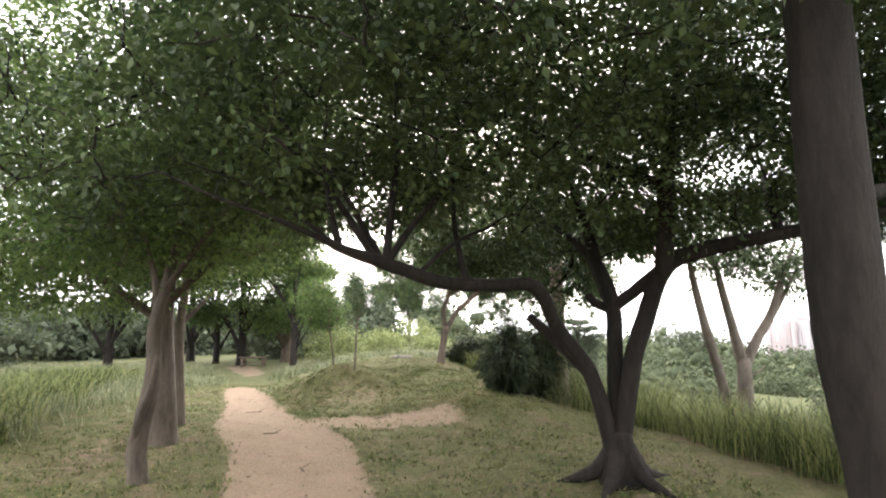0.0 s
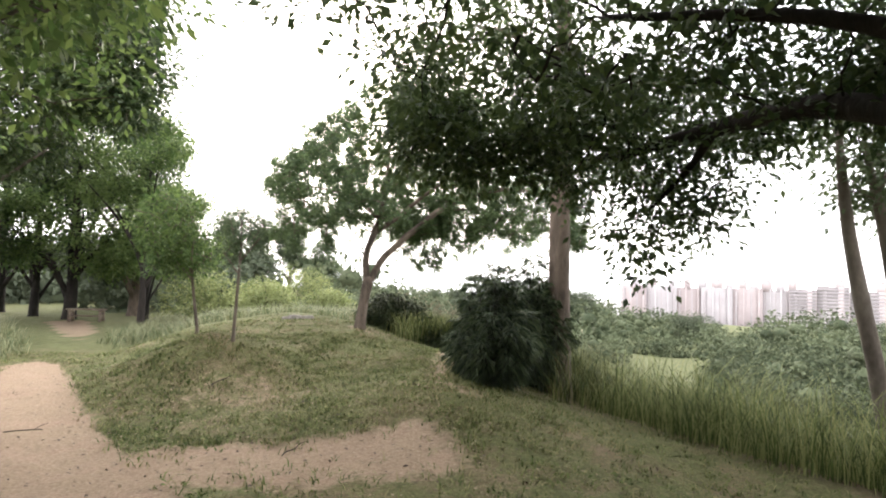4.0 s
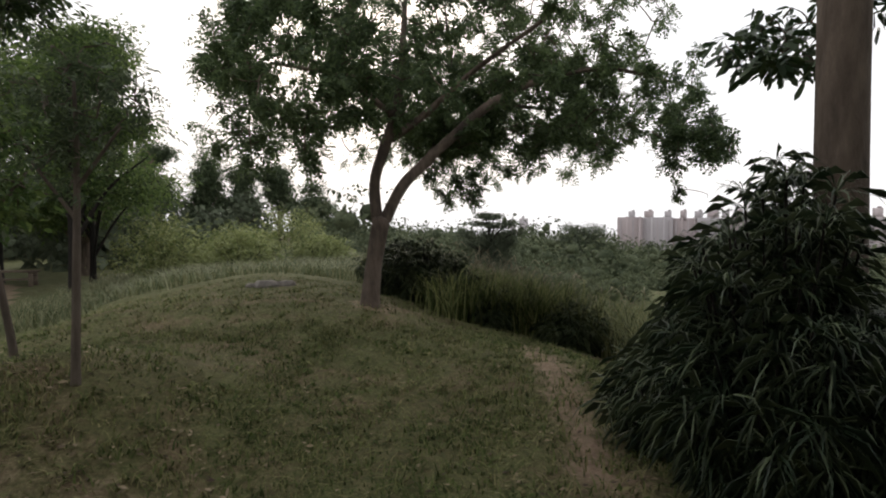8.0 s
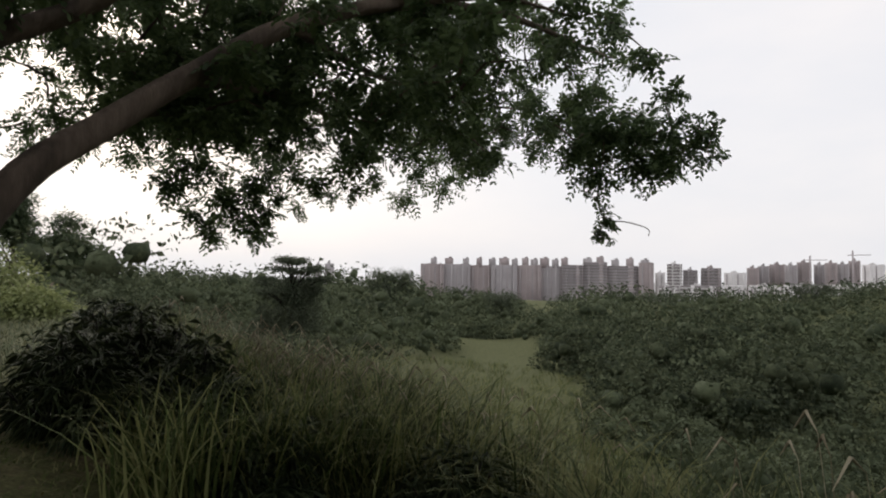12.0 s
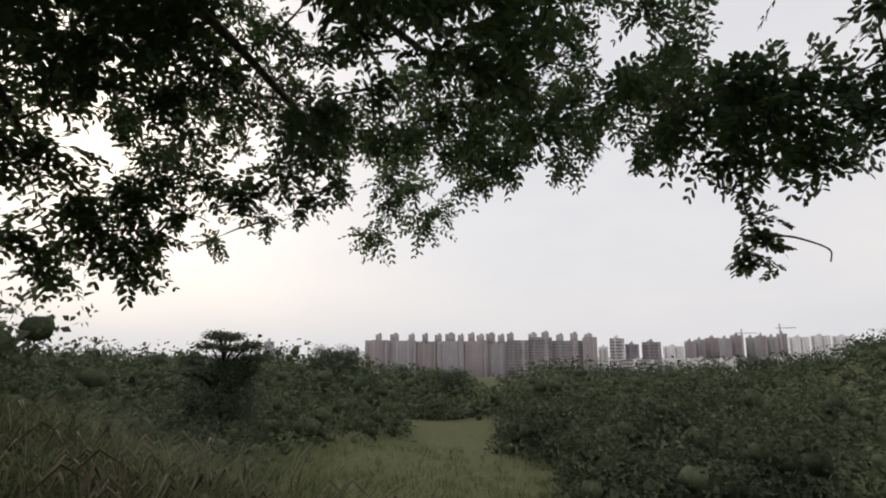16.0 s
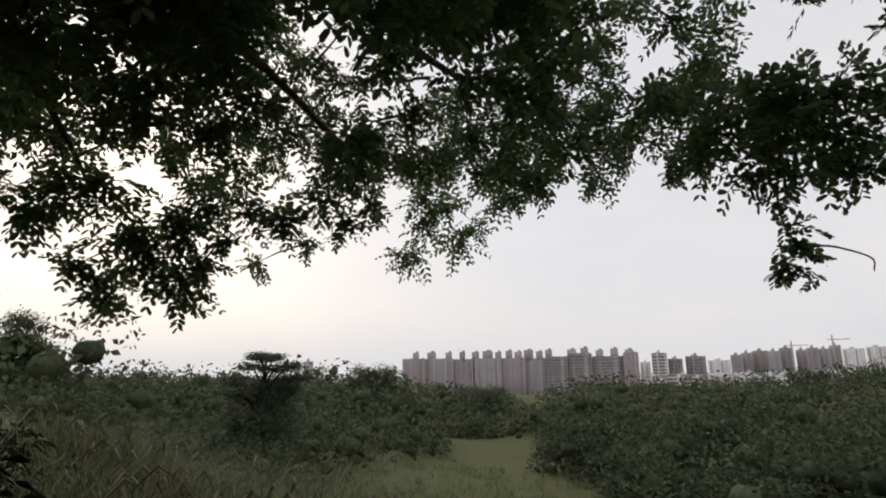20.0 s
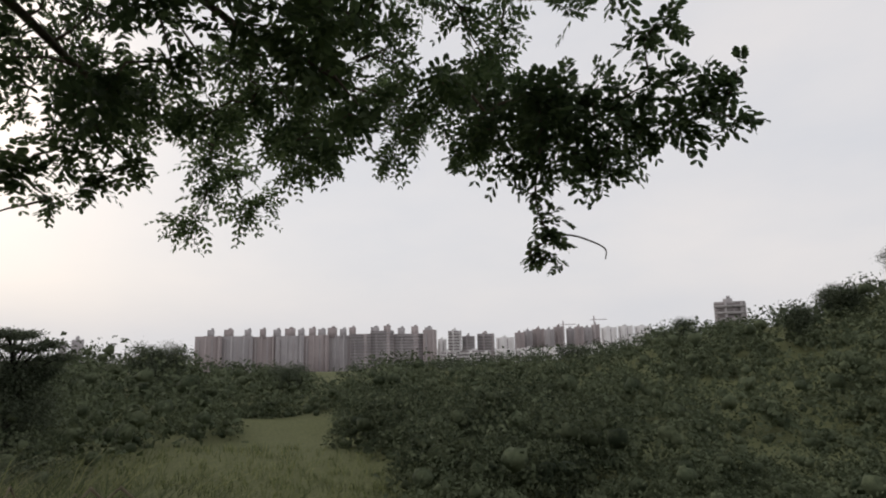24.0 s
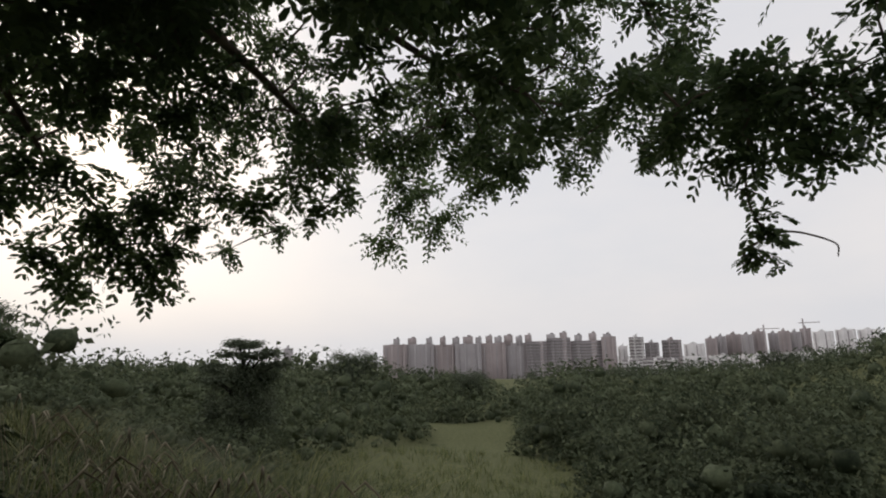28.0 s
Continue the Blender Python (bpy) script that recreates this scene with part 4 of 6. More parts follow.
# The spreading tree at the viewpoint: a short trunk that forks low, feather leaves hanging in sprays.
def spreading_tree():
    b = gz(-0.05, 15.35)
    trunk = [(-0.05, 15.35, b[2], 0.105), (0.0, 15.4, 1.05, 0.088), (0.08, 15.4, 1.55, 0.095)]
    limbs = [
        [(0.06, 15.45, 1.42, 0.072), (0.02, 15.5, 1.95, 0.064), (0.15, 15.55, 2.4, 0.065), (0.3, 15.6, 2.9, 0.055), (0.4, 15.8, 3.8, 0.035), (0.5, 16.2, 4.6, 0.02)],
        [(0.1, 15.45, 1.48, 0.07), (0.34, 15.6, 1.92, 0.066), (0.62, 15.75, 2.2, 0.064), (1.0, 15.9, 2.55, 0.06), (1.6, 16.1, 3.05, 0.06), (2.4, 16.25, 3.45, 0.045), (3.3, 16.2, 3.6, 0.03), (4.3, 16.0, 3.4, 0.015)],
        [(0.2, 15.55, 2.45, 0.05), (0.6, 15.6, 2.75, 0.045), (1.1, 15.3, 3.2, 0.03), (1.8, 14.8, 3.7, 0.02)],
        [(1.0, 15.9, 2.55, 0.045), (1.5, 16.5, 2.75, 0.035), (2.2, 17.4, 2.95, 0.025), (3.1, 18.3, 3.0, 0.018), (4.2, 19.0, 3.15, 0.01)],
        [(0.62, 15.75, 2.2, 0.045), (0.9, 16.5, 2.5, 0.035), (1.2, 17.6, 2.7, 0.02), (1.5, 18.6, 2.5, 0.01)],
        [(2.4, 16.25, 3.45, 0.03), (3.0, 15.85, 3.5, 0.018), (3.5, 15.6, 3.4, 0.008)],
        [(1.6, 16.1, 3.05, 0.035), (2.6, 17.0, 3.2, 0.025), (3.8, 17.5, 3.3, 0.016), (4.7, 17.5, 3.35, 0.008)],
        [(0.25, 15.55, 2.7, 0.04), (-0.3, 15.5, 3.1, 0.03), (-1.1, 15.8, 3.3, 0.015)],
        [(-0.3, 15.5, 3.1, 0.02), (-0.7, 15.65, 2.75, 0.012), (-0.74, 15.7, 2.2, 0.007)],
        [(-1.1, 15.8, 3.3, 0.015), (-1.35, 16.0, 2.85, 0.01), (-1.35, 16.05, 2.3, 0.006)],
        [(4.1, 15.84, 2.4, 0.007), (4.06, 15.86, 2.15, 0.006), (4.13, 15.84, 1.98, 0.006), (4.28, 15.74, 1.95, 0.005), (4.42, 15.66, 1.9, 0.004), (4.43, 15.66, 1.84, 0.003)],
    ]
    boughs = [
        [(1.58, 18.6, 1.93, 0.2), (1.45, 18.6, 2.08, 0.16), (1.98, 18.4, 1.97, 0.2), (1.8, 18.5, 2.13, 0.2), (2.12, 18.45, 2.13, 0.16), (2.04, 18.4, 1.89, 0.13), (1.7, 18.6, 2.3, 0.22), (1.95, 18.45, 2.34, 0.22), (1.2, 18.3, 2.34, 0.19), (1.36, 18.3, 2.48, 0.21), (1.57, 18.4, 2.5, 0.22)],
        [(2.64, 19.1, 2.27, 0.12), (2.93, 18.8, 2.4, 0.12), (2.85, 17.9, 2.32, 0.14), (2.98, 17.8, 2.43, 0.13), (2.57, 18.3, 2.4, 0.19), (2.38, 18.5, 2.55, 0.21), (2.76, 18.15, 2.57, 0.2), (2.06, 18.45, 2.52, 0.21), (2.26, 18.5, 2.3, 0.15), (2.95, 18.0, 2.71, 0.21), (3.17, 18.1, 3.0, 0.22)],
        [(4.14, 19.25, 2.48, 0.2), (4.25, 19.2, 2.8, 0.2), (4.23, 19.2, 3.09, 0.22), (4.8, 19.4, 2.76, 0.23), (4.96, 19.3, 2.85, 0.14), (4.6, 19.3, 3.05, 0.21), (4.3, 19.0, 3.35, 0.28), (4.62, 18.4, 2.93, 0.2), (4.74, 18.2, 3.02, 0.17), (4.4, 18.5, 3.14, 0.22), (4.5, 18.1, 3.16, 0.24), (4.58, 17.75, 3.2, 0.18), (4.46, 18.15, 3.45, 0.26), (4.2, 18.6, 3.47, 0.26)],
        [(5.05, 17.7, 3.0, 0.17), (5.05, 17.5, 3.24, 0.22), (4.77, 17.55, 3.43, 0.25), (4.86, 17.1, 3.15, 0.22), (4.48, 16.6, 2.61, 0.12), (4.45, 16.45, 2.69, 0.16), (4.33, 16.25, 2.63, 0.12), (4.62, 16.75, 3.16, 0.22), (4.47, 16.4, 2.94, 0.2), (4.3, 16.1, 2.81, 0.19)],
        [(4.04, 15.93, 2.33, 0.14), (4.05, 15.8, 2.29, 0.15), (4.1, 15.83, 2.49, 0.17), (4.43, 15.77, 2.42, 0.18), (4.57, 15.68, 2.35, 0.14), (4.58, 15.64, 2.53, 0.19), (4.35, 15.72, 2.58, 0.18), (4.14, 15.7, 2.68, 0.16), (4.28, 15.58, 2.73, 0.15), (4.07, 15.88, 2.68, 0.16)],
        [(4.01, 15.88, 2.15, 0.07), (4.08, 15.85, 2.04, 0.09), (4.13, 15.87, 1.91, 0.12), (4.15, 15.8, 1.8, 0.07), (4.1, 15.93, 1.86, 0.07), (4.15, 15.81, 1.96, 0.09)],
        [(4.23, 14.98, 2.48, 0.13), (4.21, 15.09, 2.43, 0.15), (4.23, 15.25, 2.42, 0.14), (4.18, 14.94, 2.33, 0.09), (4.18, 14.93, 2.57, 0.08), (4.21, 15.08, 2.61, 0.12), (4.26, 15.32, 2.65, 0.15), (4.23, 15.41, 2.4, 0.14), (4.16, 15.3, 2.83, 0.13), (4.1, 15.18, 2.84, 0.11), (4.2, 15.5, 2.56, 0.14), (3.4, 15.55, 3.42, 0.18), (3.75, 15.45, 3.36, 0.18), (3.55, 15.7, 3.2, 0.17), (4.05, 15.35, 3.16, 0.17), (3.1, 15.8, 3.55, 0.18)],
        [(-0.64, 15.63, 2.3, 0.2), (-0.66, 15.63, 2.1, 0.14), (-0.7, 15.6, 2.69, 0.2), (-1.36, 16.05, 2.25, 0.22), (-1.22, 16.07, 2.5, 0.24), (-1.44, 16.0, 3.2, 0.26), (-0.74, 16.1, 2.32, 0.2), (-1.75, 15.97, 3.45, 0.18), (-0.95, 15.8, 2.75, 0.22), (-0.3, 15.8, 2.8, 0.18)],
    ]
    spots = [c for bough in boughs for c in bough]
    # clumps through the whole crown, open between them; none to the south-east
    made = tries = 0
    while made < 780 and tries < 40000:
        tries += 1
        a, q = rng.uniform(0, 6.283), rng.uniform(0, 1) ** 0.5
        x, y = 1.45 + 3.45 * q * math.cos(a), 16.4 + 2.7 * q * math.sin(a)
        top = 3.0 + 2.6 * math.sqrt(1 - q * q * 0.98)
        z = 2.45 + 0.4 * (1 - q) + rng.uniform(0, 1) * (top - 2.45)
        out, az = math.hypot(x - 1.42, y - 14.7), math.degrees(math.atan2(x - 1.42, y - 14.7))
        rise = math.degrees(math.atan2(z - 0.12 - 1.45, out))
        if az > 70 and out > 0.7 or -25 < az <= 70 and rise < (16.5 if az > 18 else 12.5) or out < 0.9 and z < 3.0:
            continue
        if noise.noise(Vector((x, y, z)) * 1.5) < -0.1 - 0.12 * q or noise.noise(Vector((x, y, z)) * 3.4 + Vector((7, 3, 1))) < -0.18:
            continue
        spots.append((x, y, z, 0.165 * rng.uniform(0.75, 1.2)))
        made += 1
    while made < 1025 and tries < 60000:
        tries += 1
        az = rng.uniform(-22, 16) if made < 950 else rng.uniform(20, 50)
        out, rise = rng.uniform(1.1, 3.4), rng.uniform(18, 46)
        x, y, z = 1.42 + out * math.sin(radians(az)), 14.7 + out * math.cos(radians(az)), 1.55 + out * math.tan(radians(rise))
        if 2.45 < z < 4.0 and noise.noise(Vector((x, y, z)) * 2.2) > -0.15:
            spots.append((x, y, z, 0.15 * rng.uniform(0.75, 1.2)))
            made += 1
    spots = np.array(spots)
    fine = sum(len(bough) for bough in boughs)
    rest = spots[fine:]
    near = np.hypot(rest[:, 0] - 1.4, rest[:, 1] - 14.7) < 2.9
    tree("spreading_tree", "spreading tree with a low fork and drooping feathery sprays", b, trunk, limbs, BARK_TAN, [],
         lambda p: [leaf_clumps(spots[:fine], 21, True), leaf_clumps(rest[near], 16, True), leaf_clumps(rest[~near], 16, False)], LEAF_PIN, extra=spots[:, :3], gap=0.3, rough=0.06, twig_r=0.016)



spreading_tree()


def sapling(name, label, x, y, lean, h, lobes, leaf_mat, maker, r=0.024):
    b = gz(x, y)
    tree(name, label, b, [(x, y, b[2], r), (x - lean * 0.4, y, b[2] + 0.4 * h, r * 0.85), (x - lean * 0.7, y, b[2] + 0.75 * h, r * 0.65), (x - lean * 0.6, y, b[2] + h, r * 0.35)],
         [[(x - lean * 0.5, y, b[2] + 0.55 * h, 0.012), (x - lean * 0.5 - 0.25, y + 0.1, b[2] + 0.75 * h, 0.007)], [(x - lean * 0.6, y, b[2] + 0.65 * h, 0.012), (x - lean * 0.6 + 0.25, y - 0.1, b[2] + 0.85 * h, 0.007)]],
         BARK_ROW, lobes, maker, leaf_mat, group="saplings on the knoll", sides=7, twig_r=0.008, rough=0.03)


sapling("sapling", "slender young tree with a bushy bright green top", -2.45, 13.05, 0.2, 1.35, [((-2.75, 13.1, 1.75), (0.55, 0.45, 0.34), 100), ((-2.9, 13.15, 2.25), (0.55, 0.45, 0.4), 90)], LEAF_FEATHER, lambda p: sprays(p, 26, 0.09, 0.07, 0.03))
sapling("sapling", "thin young tree with a sparse feathery top", -1.9, 12.45, -0.05, 1.6, [((-1.82, 12.45, 2.2), (0.38, 0.3, 0.32), 55), ((-1.9, 12.45, 1.75), (0.2, 0.2, 0.2), 10)], LEAF_GREY, lambda p: pinnate(p, 4, 0.14, 6, 0.04, 0.014, -0.6, False, 0.05), 0.024)


# Trees of the clearing round the bench, and the tall clump further back.
def clearing_tree(name, label, x, y, r, h, spread, leaf_mat, bark, count, group="trees of the clearing", low=0.18, leafsize=0.22):
    count = int(count * 1.5)
    b = gz(x, y)
    z = b[2]
    limbs = []
    for k in range(5):
        a = k * 1.3 + x
        limbs.append([(x, y, z + h * (low - 0.12 + 0.04 * k), r * 0.45), (x + spread * 0.35 * math.cos(a), y + spread * 0.35 * math.sin(a), z + h * (low + 0.08 + 0.04 * k), r * 0.3), (x + spread * 0.75 * math.cos(a), y + spread * 0.75 * math.sin(a), z + h * (low + 0.2 + 0.05 * k), r * 0.12)])
    lobes = []
    for k in range(11):
        a, q, t = rng.uniform(0, 6.28), rng.uniform(0.15, 0.8), rng.uniform(0, 1)
        q *= 1.15 - 0.75 * t
        lobes.append(((x + spread * q * math.cos(a), y + spread * q * math.sin(a), z + h * (low + 0.06 + (0.9 - low) * t)), (spread * rng.uniform(0.3, 0.5), spread * rng.uniform(0.3, 0.5), h * rng.uniform(0.05, 0.1)), count // 11))
    return tree(name, label, b, [(x, y, z, r), (x + 0.1 * r, y, z + h * 0.2, r * 0.8), (x - 0.2 * r, y, z + h * 0.4, r * 0.7), (x, y, z + h * 0.75, r * 0.3)], limbs, bark, lobes,
                lambda p: sprays(p, 28, leafsize * 1.3, leafsize * 0.85, leafsize * 0.4), leaf_mat, group=group, sides=10, twig_r=0.03)


clearing_tree("clearing_tree", "dark-trunked tree beside the wooden bench", -10.0, 28.6, 0.24, 8.0, 3.0, LEAF_FEATHER, BARK, 300)
clearing_tree("clearing_tree", "brown tree with low spreading boughs", -11.6, 29.5, 0.16, 7.4, 2.8, LEAF_FIG, BARK, 240)
clearing_tree("clearing_tree", "stout pale tree behind the bench", -8.4, 31.0, 0.3, 8.6, 3.0, LEAF_FEATHER, BARK_TAN, 300)
clearing_tree("clearing_tree", "slim dark tree at the clearing", -7.3, 28.5, 0.1, 7.0, 2.2, LEAF_FEATHER, BARK, 220)
clearing_tree("clearing_tree", "bright feathery tree leaning over the grass", -6.4, 24.6, 0.12, 6.9, 2.4, LEAF_FEATHER, BARK, 420, low=0.3, leafsize=0.14)
clearing_tree("clearing_tree", "dense dark tree in the wood's edge", -14.5, 25.0, 0.2, 8.0, 3.2, LEAF_FIG, BARK, 260)
clearing_tree("clearing_tree", "dense dark tree behind the field", -14.0, 32.0, 0.24, 9.0, 3.4, LEAF_FIG, BARK, 260)
for tx, ty, th in ((-6.5, 60, 7.2), (-3.6, 61, 7.0), (-0.8, 62, 6.0), (-9.5, 59, 7.6), (-13, 58, 8.2)):
    clearing_tree("tall_far_tree", "tall grey-green tree standing in a far row", tx, ty, 0.2, th, 2.0, LEAF_GREY, BARK_PALE, 330, group="far row of tall trees", low=0.22, leafsize=0.27)


# ---- the bench ----
def bench():
    x, y = -9.05, 27.6
    z = at_ground(x, y)
    root = thing("picnic_bench", (x, y, z), "low dark timber bench under the trees", "bench")
    for k in (-1, 0, 1):
        link("plank", np_mesh("plank", *box_arrays(x, y + 0.14 * k, z + 0.4, z + 0.445, 1.25, 0.125), TIMBER), root)
    for dx in (-0.5, 0.5):
        for dy in (-0.15, 0.15):
            link("leg", np_mesh("leg", *box_arrays(x + dx, y + dy, z - 0.05, z + 0.36, 0.09, 0.09), TIMBER), root)
        link("bearer", np_mesh("bearer", *box_arrays(x + dx, y, z + 0.36, z + 0.4, 0.08, 0.42), TIMBER), root)
    link("stretcher", np_mesh("stretcher", *box_arrays(x, y, z + 0.16, z + 0.21, 0.91, 0.06), TIMBER), root)


bench()


# ---- the clump of long-leaved shrub on the brink ----
def lance_shrub(name, label, cx, cy, rx, ry, h, stems, per, length, group="", leaf_mat=None):
    z0 = at_ground(cx, cy)
    root = thing(name, (cx, cy, z0), label, "shrub", group)
    tips, chunks = [], []
    for _ in range(stems):
        a, q = rng.uniform(0, 6.28), rng.uniform(0, 1) ** 0.6
        bx, by = cx + 0.35 * rx * q * math.cos(a), cy + 0.35 * ry * q * math.sin(a)
        tx, ty = cx + rx * q * math.cos(a), cy + ry * q * math.sin(a)
        top = h * (1 - 0.6 * q**2) * rng.uniform(0.6, 1.0)
        line = np.array([(bx, by, at_ground(bx, by) - 0.03), ((bx * 2 + tx) / 3, (by * 2 + ty) / 3, z0 + top * 0.5), (tx, ty, z0 + top)])
        v, f, _ = tube_arrays(line, np.array([0.012, 0.009, 0.005]), 5)
        chunks.append((v, f))
        for t in (1.0, 0.82, 0.64, 0.46, 0.3):
            tips.append(line[1] + (line[2] - line[1]) * (2 * t - 1) if t > 0.5 else line[0] + (line[1] - line[0]) * 2 * t)
    tagged(link("woody_base", np_mesh("woody_base", *join_quads(chunks), BARK), root), kind="stuff")
    tips = np.array(tips)
    n = len(tips) * per
    c = np.repeat(tips, per, 0)
    az = rng.uniform(0, 6.28, n)
    way = unit(np.stack([np.cos(az), np.sin(az), rng.uniform(-0.5, 0.9, n)], 1) + unit(c - np.array([cx, cy, z0 + 0.4 * h])) * 0.5)
    ln = length * rng.uniform(0.6, 1.2, n)
    side = unit(np.cross(way, np.array([0, 0, 1.0]) + rng.normal(0, 0.2, (n, 3))))
    w = (ln * 0.019)[:, None]
    d = np.array([0, 0, -1.0])
    L = ln[:, None]
    a1, a2, a3 = c + way * L * 0.3, c + way * L * 0.65 + d * L * 0.12, c + way * L * 0.88 + d * L * 0.42
    V = np.stack([c, a1 + side * w, a2 + side * w * 0.9, a3, a2 - side * w * 0.9, a1 - side * w], 1).reshape(-1, 3)
    link("foliage", np_mesh("foliage", V, np.arange(n * 6).reshape(n, 6), leaf_mat or LEAF_LANCE), root)


lance_shrub("lance_leaf_shrub", "dense dark shrub with long narrow drooping leaves", 1.22, 11.05, 0.5, 0.6, 1.42, 130, 26, 0.2, "shrubs on the brink")
lance_shrub("lance_leaf_shrub", "dark shrub with long narrow leaves against the tall trunk", 1.6, 11.75, 0.45, 0.42, 1.3, 90, 20, 0.19, "shrubs on the brink")
lance_shrub("lance_leaf_shrub", "tall dark shrub with a spiky crest of long leaves", 2.02, 11.95, 0.52, 0.38, 1.9 - at_ground(2.02, 11.95), 120, 24, 0.24, "shrubs on the brink")
lance_shrub("lance_leaf_shrub", "low arching narrow-leaved shrub at the foot of taller ones", 1.2, 11.6, 0.42, 0.45, 0.7, 55, 12, 0.2, "shrubs on the brink")


def leafy_shrub(name, label, cx, cy, rx, ry, h, count, per, size, leaf_mat, group=""):
    z0 = at_ground(cx, cy)
    root = thing(name, (cx, cy, z0), label, "shrub", group)
    u = unit(rng.normal(size=(count, 3)))
    u[:, 2] = np.abs(u[:, 2])
    p = np.array([cx, cy, z0]) + u * np.array([rx, ry, h]) * (rng.uniform(0.2, 1, (count, 1)) ** 0.5)
    chunks = []
    for q in p[::4]:
        line = np.array([(cx + (q[0] - cx) * 0.2, cy + (q[1] - cy) * 0.2, at_ground(cx, cy) - 0.05), (cx + (q[0] - cx) * 0.6, cy + (q[1] - cy) * 0.6, z0 + (q[2] - z0) * 0.55), q])
        v, f, _ = tube_arrays(line, np.array([0.014, 0.009, 0.004]), 4)
        chunks.append((v, f))
    tagged(link("woody_base", np_mesh("woody_base", *join_quads(chunks), BARK), root), kind="stuff")
    link("foliage", np_mesh("foliage", *sprays(p, per, size * 1.3, size, size * 0.45), leaf_mat), root)


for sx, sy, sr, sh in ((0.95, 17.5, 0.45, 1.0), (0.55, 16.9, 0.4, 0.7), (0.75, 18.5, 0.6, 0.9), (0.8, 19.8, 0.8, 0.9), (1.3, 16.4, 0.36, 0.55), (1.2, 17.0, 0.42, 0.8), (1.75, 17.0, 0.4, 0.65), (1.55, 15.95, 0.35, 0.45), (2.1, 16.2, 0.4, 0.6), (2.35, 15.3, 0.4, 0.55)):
    lance_shrub("dark_shrub", "low shrub with arching narrow leaves on the brink, leaves darkened for shade", sx, sy, sr, sr, sh, 70, 15, 0.21, "shrubs along the brink", LEAF_SHADE)
for sx, sy, sr, sh in ((-2.6, 25.0, 1.0, 1.1), (-0.4, 27.0, 0.9, 0.9), (-4.4, 26.5, 1.2, 1.8), (-5.9, 30.0, 1.6, 2.3), (-1.6, 31.0, 1.5, 1.9), (-3.2, 29.0, 0.9, 1.3)):
    leafy_shrub("light_shrub", "light green rounded shrub in rough grass", sx, sy, sr, sr, sh, 150, 24, 0.13, LEAF_LIGHT, "light shrubs beyond the knoll")
leafy_shrub("bank_shrub", "tall olive-leaved shrub standing on the bank", 5.05, 5.6, 0.7, 0.7, 1.8 - at_ground(5.05, 5.6), 150, 22, 0.09, LEAF_GREY)


# ---- grass ----
def blades(x, y, h, w, lean=0.35, segs=3, sink=0.02):
    """Upright tapering blades that arch over towards their tips."""
    n = len(x)
    base = np.stack([x, y, height(x, y) - sink], 1)
    az = rng.uniform(0, 6.28, n)
    out = np.stack([np.cos(az), np.sin(az), np.zeros(n)], 1)
    side = np.stack([-np.sin(az), np.cos(az), np.zeros(n)], 1)
    amount = (lean * rng.uniform(0.3, 1.7, n) * h)[:, None]
    rows = []
    for k in range(segs):
        t = k / segs
        mid = base + np.array([0, 0, 1.0]) * (h * (t - 0.18 * t * t * lean))[:, None] + out * amount * t * t
        wid = (w * (1 - 0.75 * t))[:, None] * 0.5
        rows += [mid - side * wid, mid + side * wid]
    tip = base + np.array([0, 0, 1.0]) * (h * (1 - 0.35 * lean))[:, None] + out * amount
    rows.append(tip)
    m = len(rows)
    V = np.stack(rows, 1).reshape(-1, 3)
    o = (np.arange(n) * m)[:, None]
    F = [np.hstack([o + 2 * k, o + 2 * k + 1, o + 2 * k + 3, o + 2 * k + 2]) for k in range(segs - 1)]
    F.append(np.hstack([o + m - 3, o + m - 2, o + m - 1, o + m - 1]))
    return V, F


def grass_object(name, label, x, y, h, w, material, lean, segs):
    V, F = blades(x, y, h, w, lean, segs)
    tri = [np.stack([f[:, 0], f[:, 1], f[:, 2]], 1) for f in F] + [np.stack([f[:, 0], f[:, 2], f[:, 3]], 1) for f in F[:-1]]
    return tagged(link(name, np_mesh(name, V, np.vstack(tri), material)), label, "grass", kind="stuff")


def tufted(n, per, x0, x1, y0, y1, spread, keep):
    """Blade feet in tufts over a rectangle, kept where keep(x, y) lets them stand."""
    cx, cy = rng.uniform(x0, x1, n), rng.uniform(y0, y1, n)
    ok = keep(cx, cy) > rng.uniform(0, 1, n)
    cx, cy = np.repeat(cx[ok], per), np.repeat(cy[ok], per)
    return cx + rng.normal(0, spread, len(cx)), cy + rng.normal(0, spread, len(cy))


def lawn_keep(x, y):
    d = x - edge_x(y)
    return np.clip(1.05 - 1.5 * earth_at(x, y), 0, 1) * (d < 0.3)

def off_trail(x, y):
    """Clear of the line that feet keep open to the viewpoint."""
    t = np.clip(((x - 0.6) * 0.9 + (y - 12.66) * 1.94) / (0.9**2 + 1.94**2), 0, 1)
    return np.hypot(x - 0.6 - 0.9 * t, y - 12.66 - 1.94 * t)


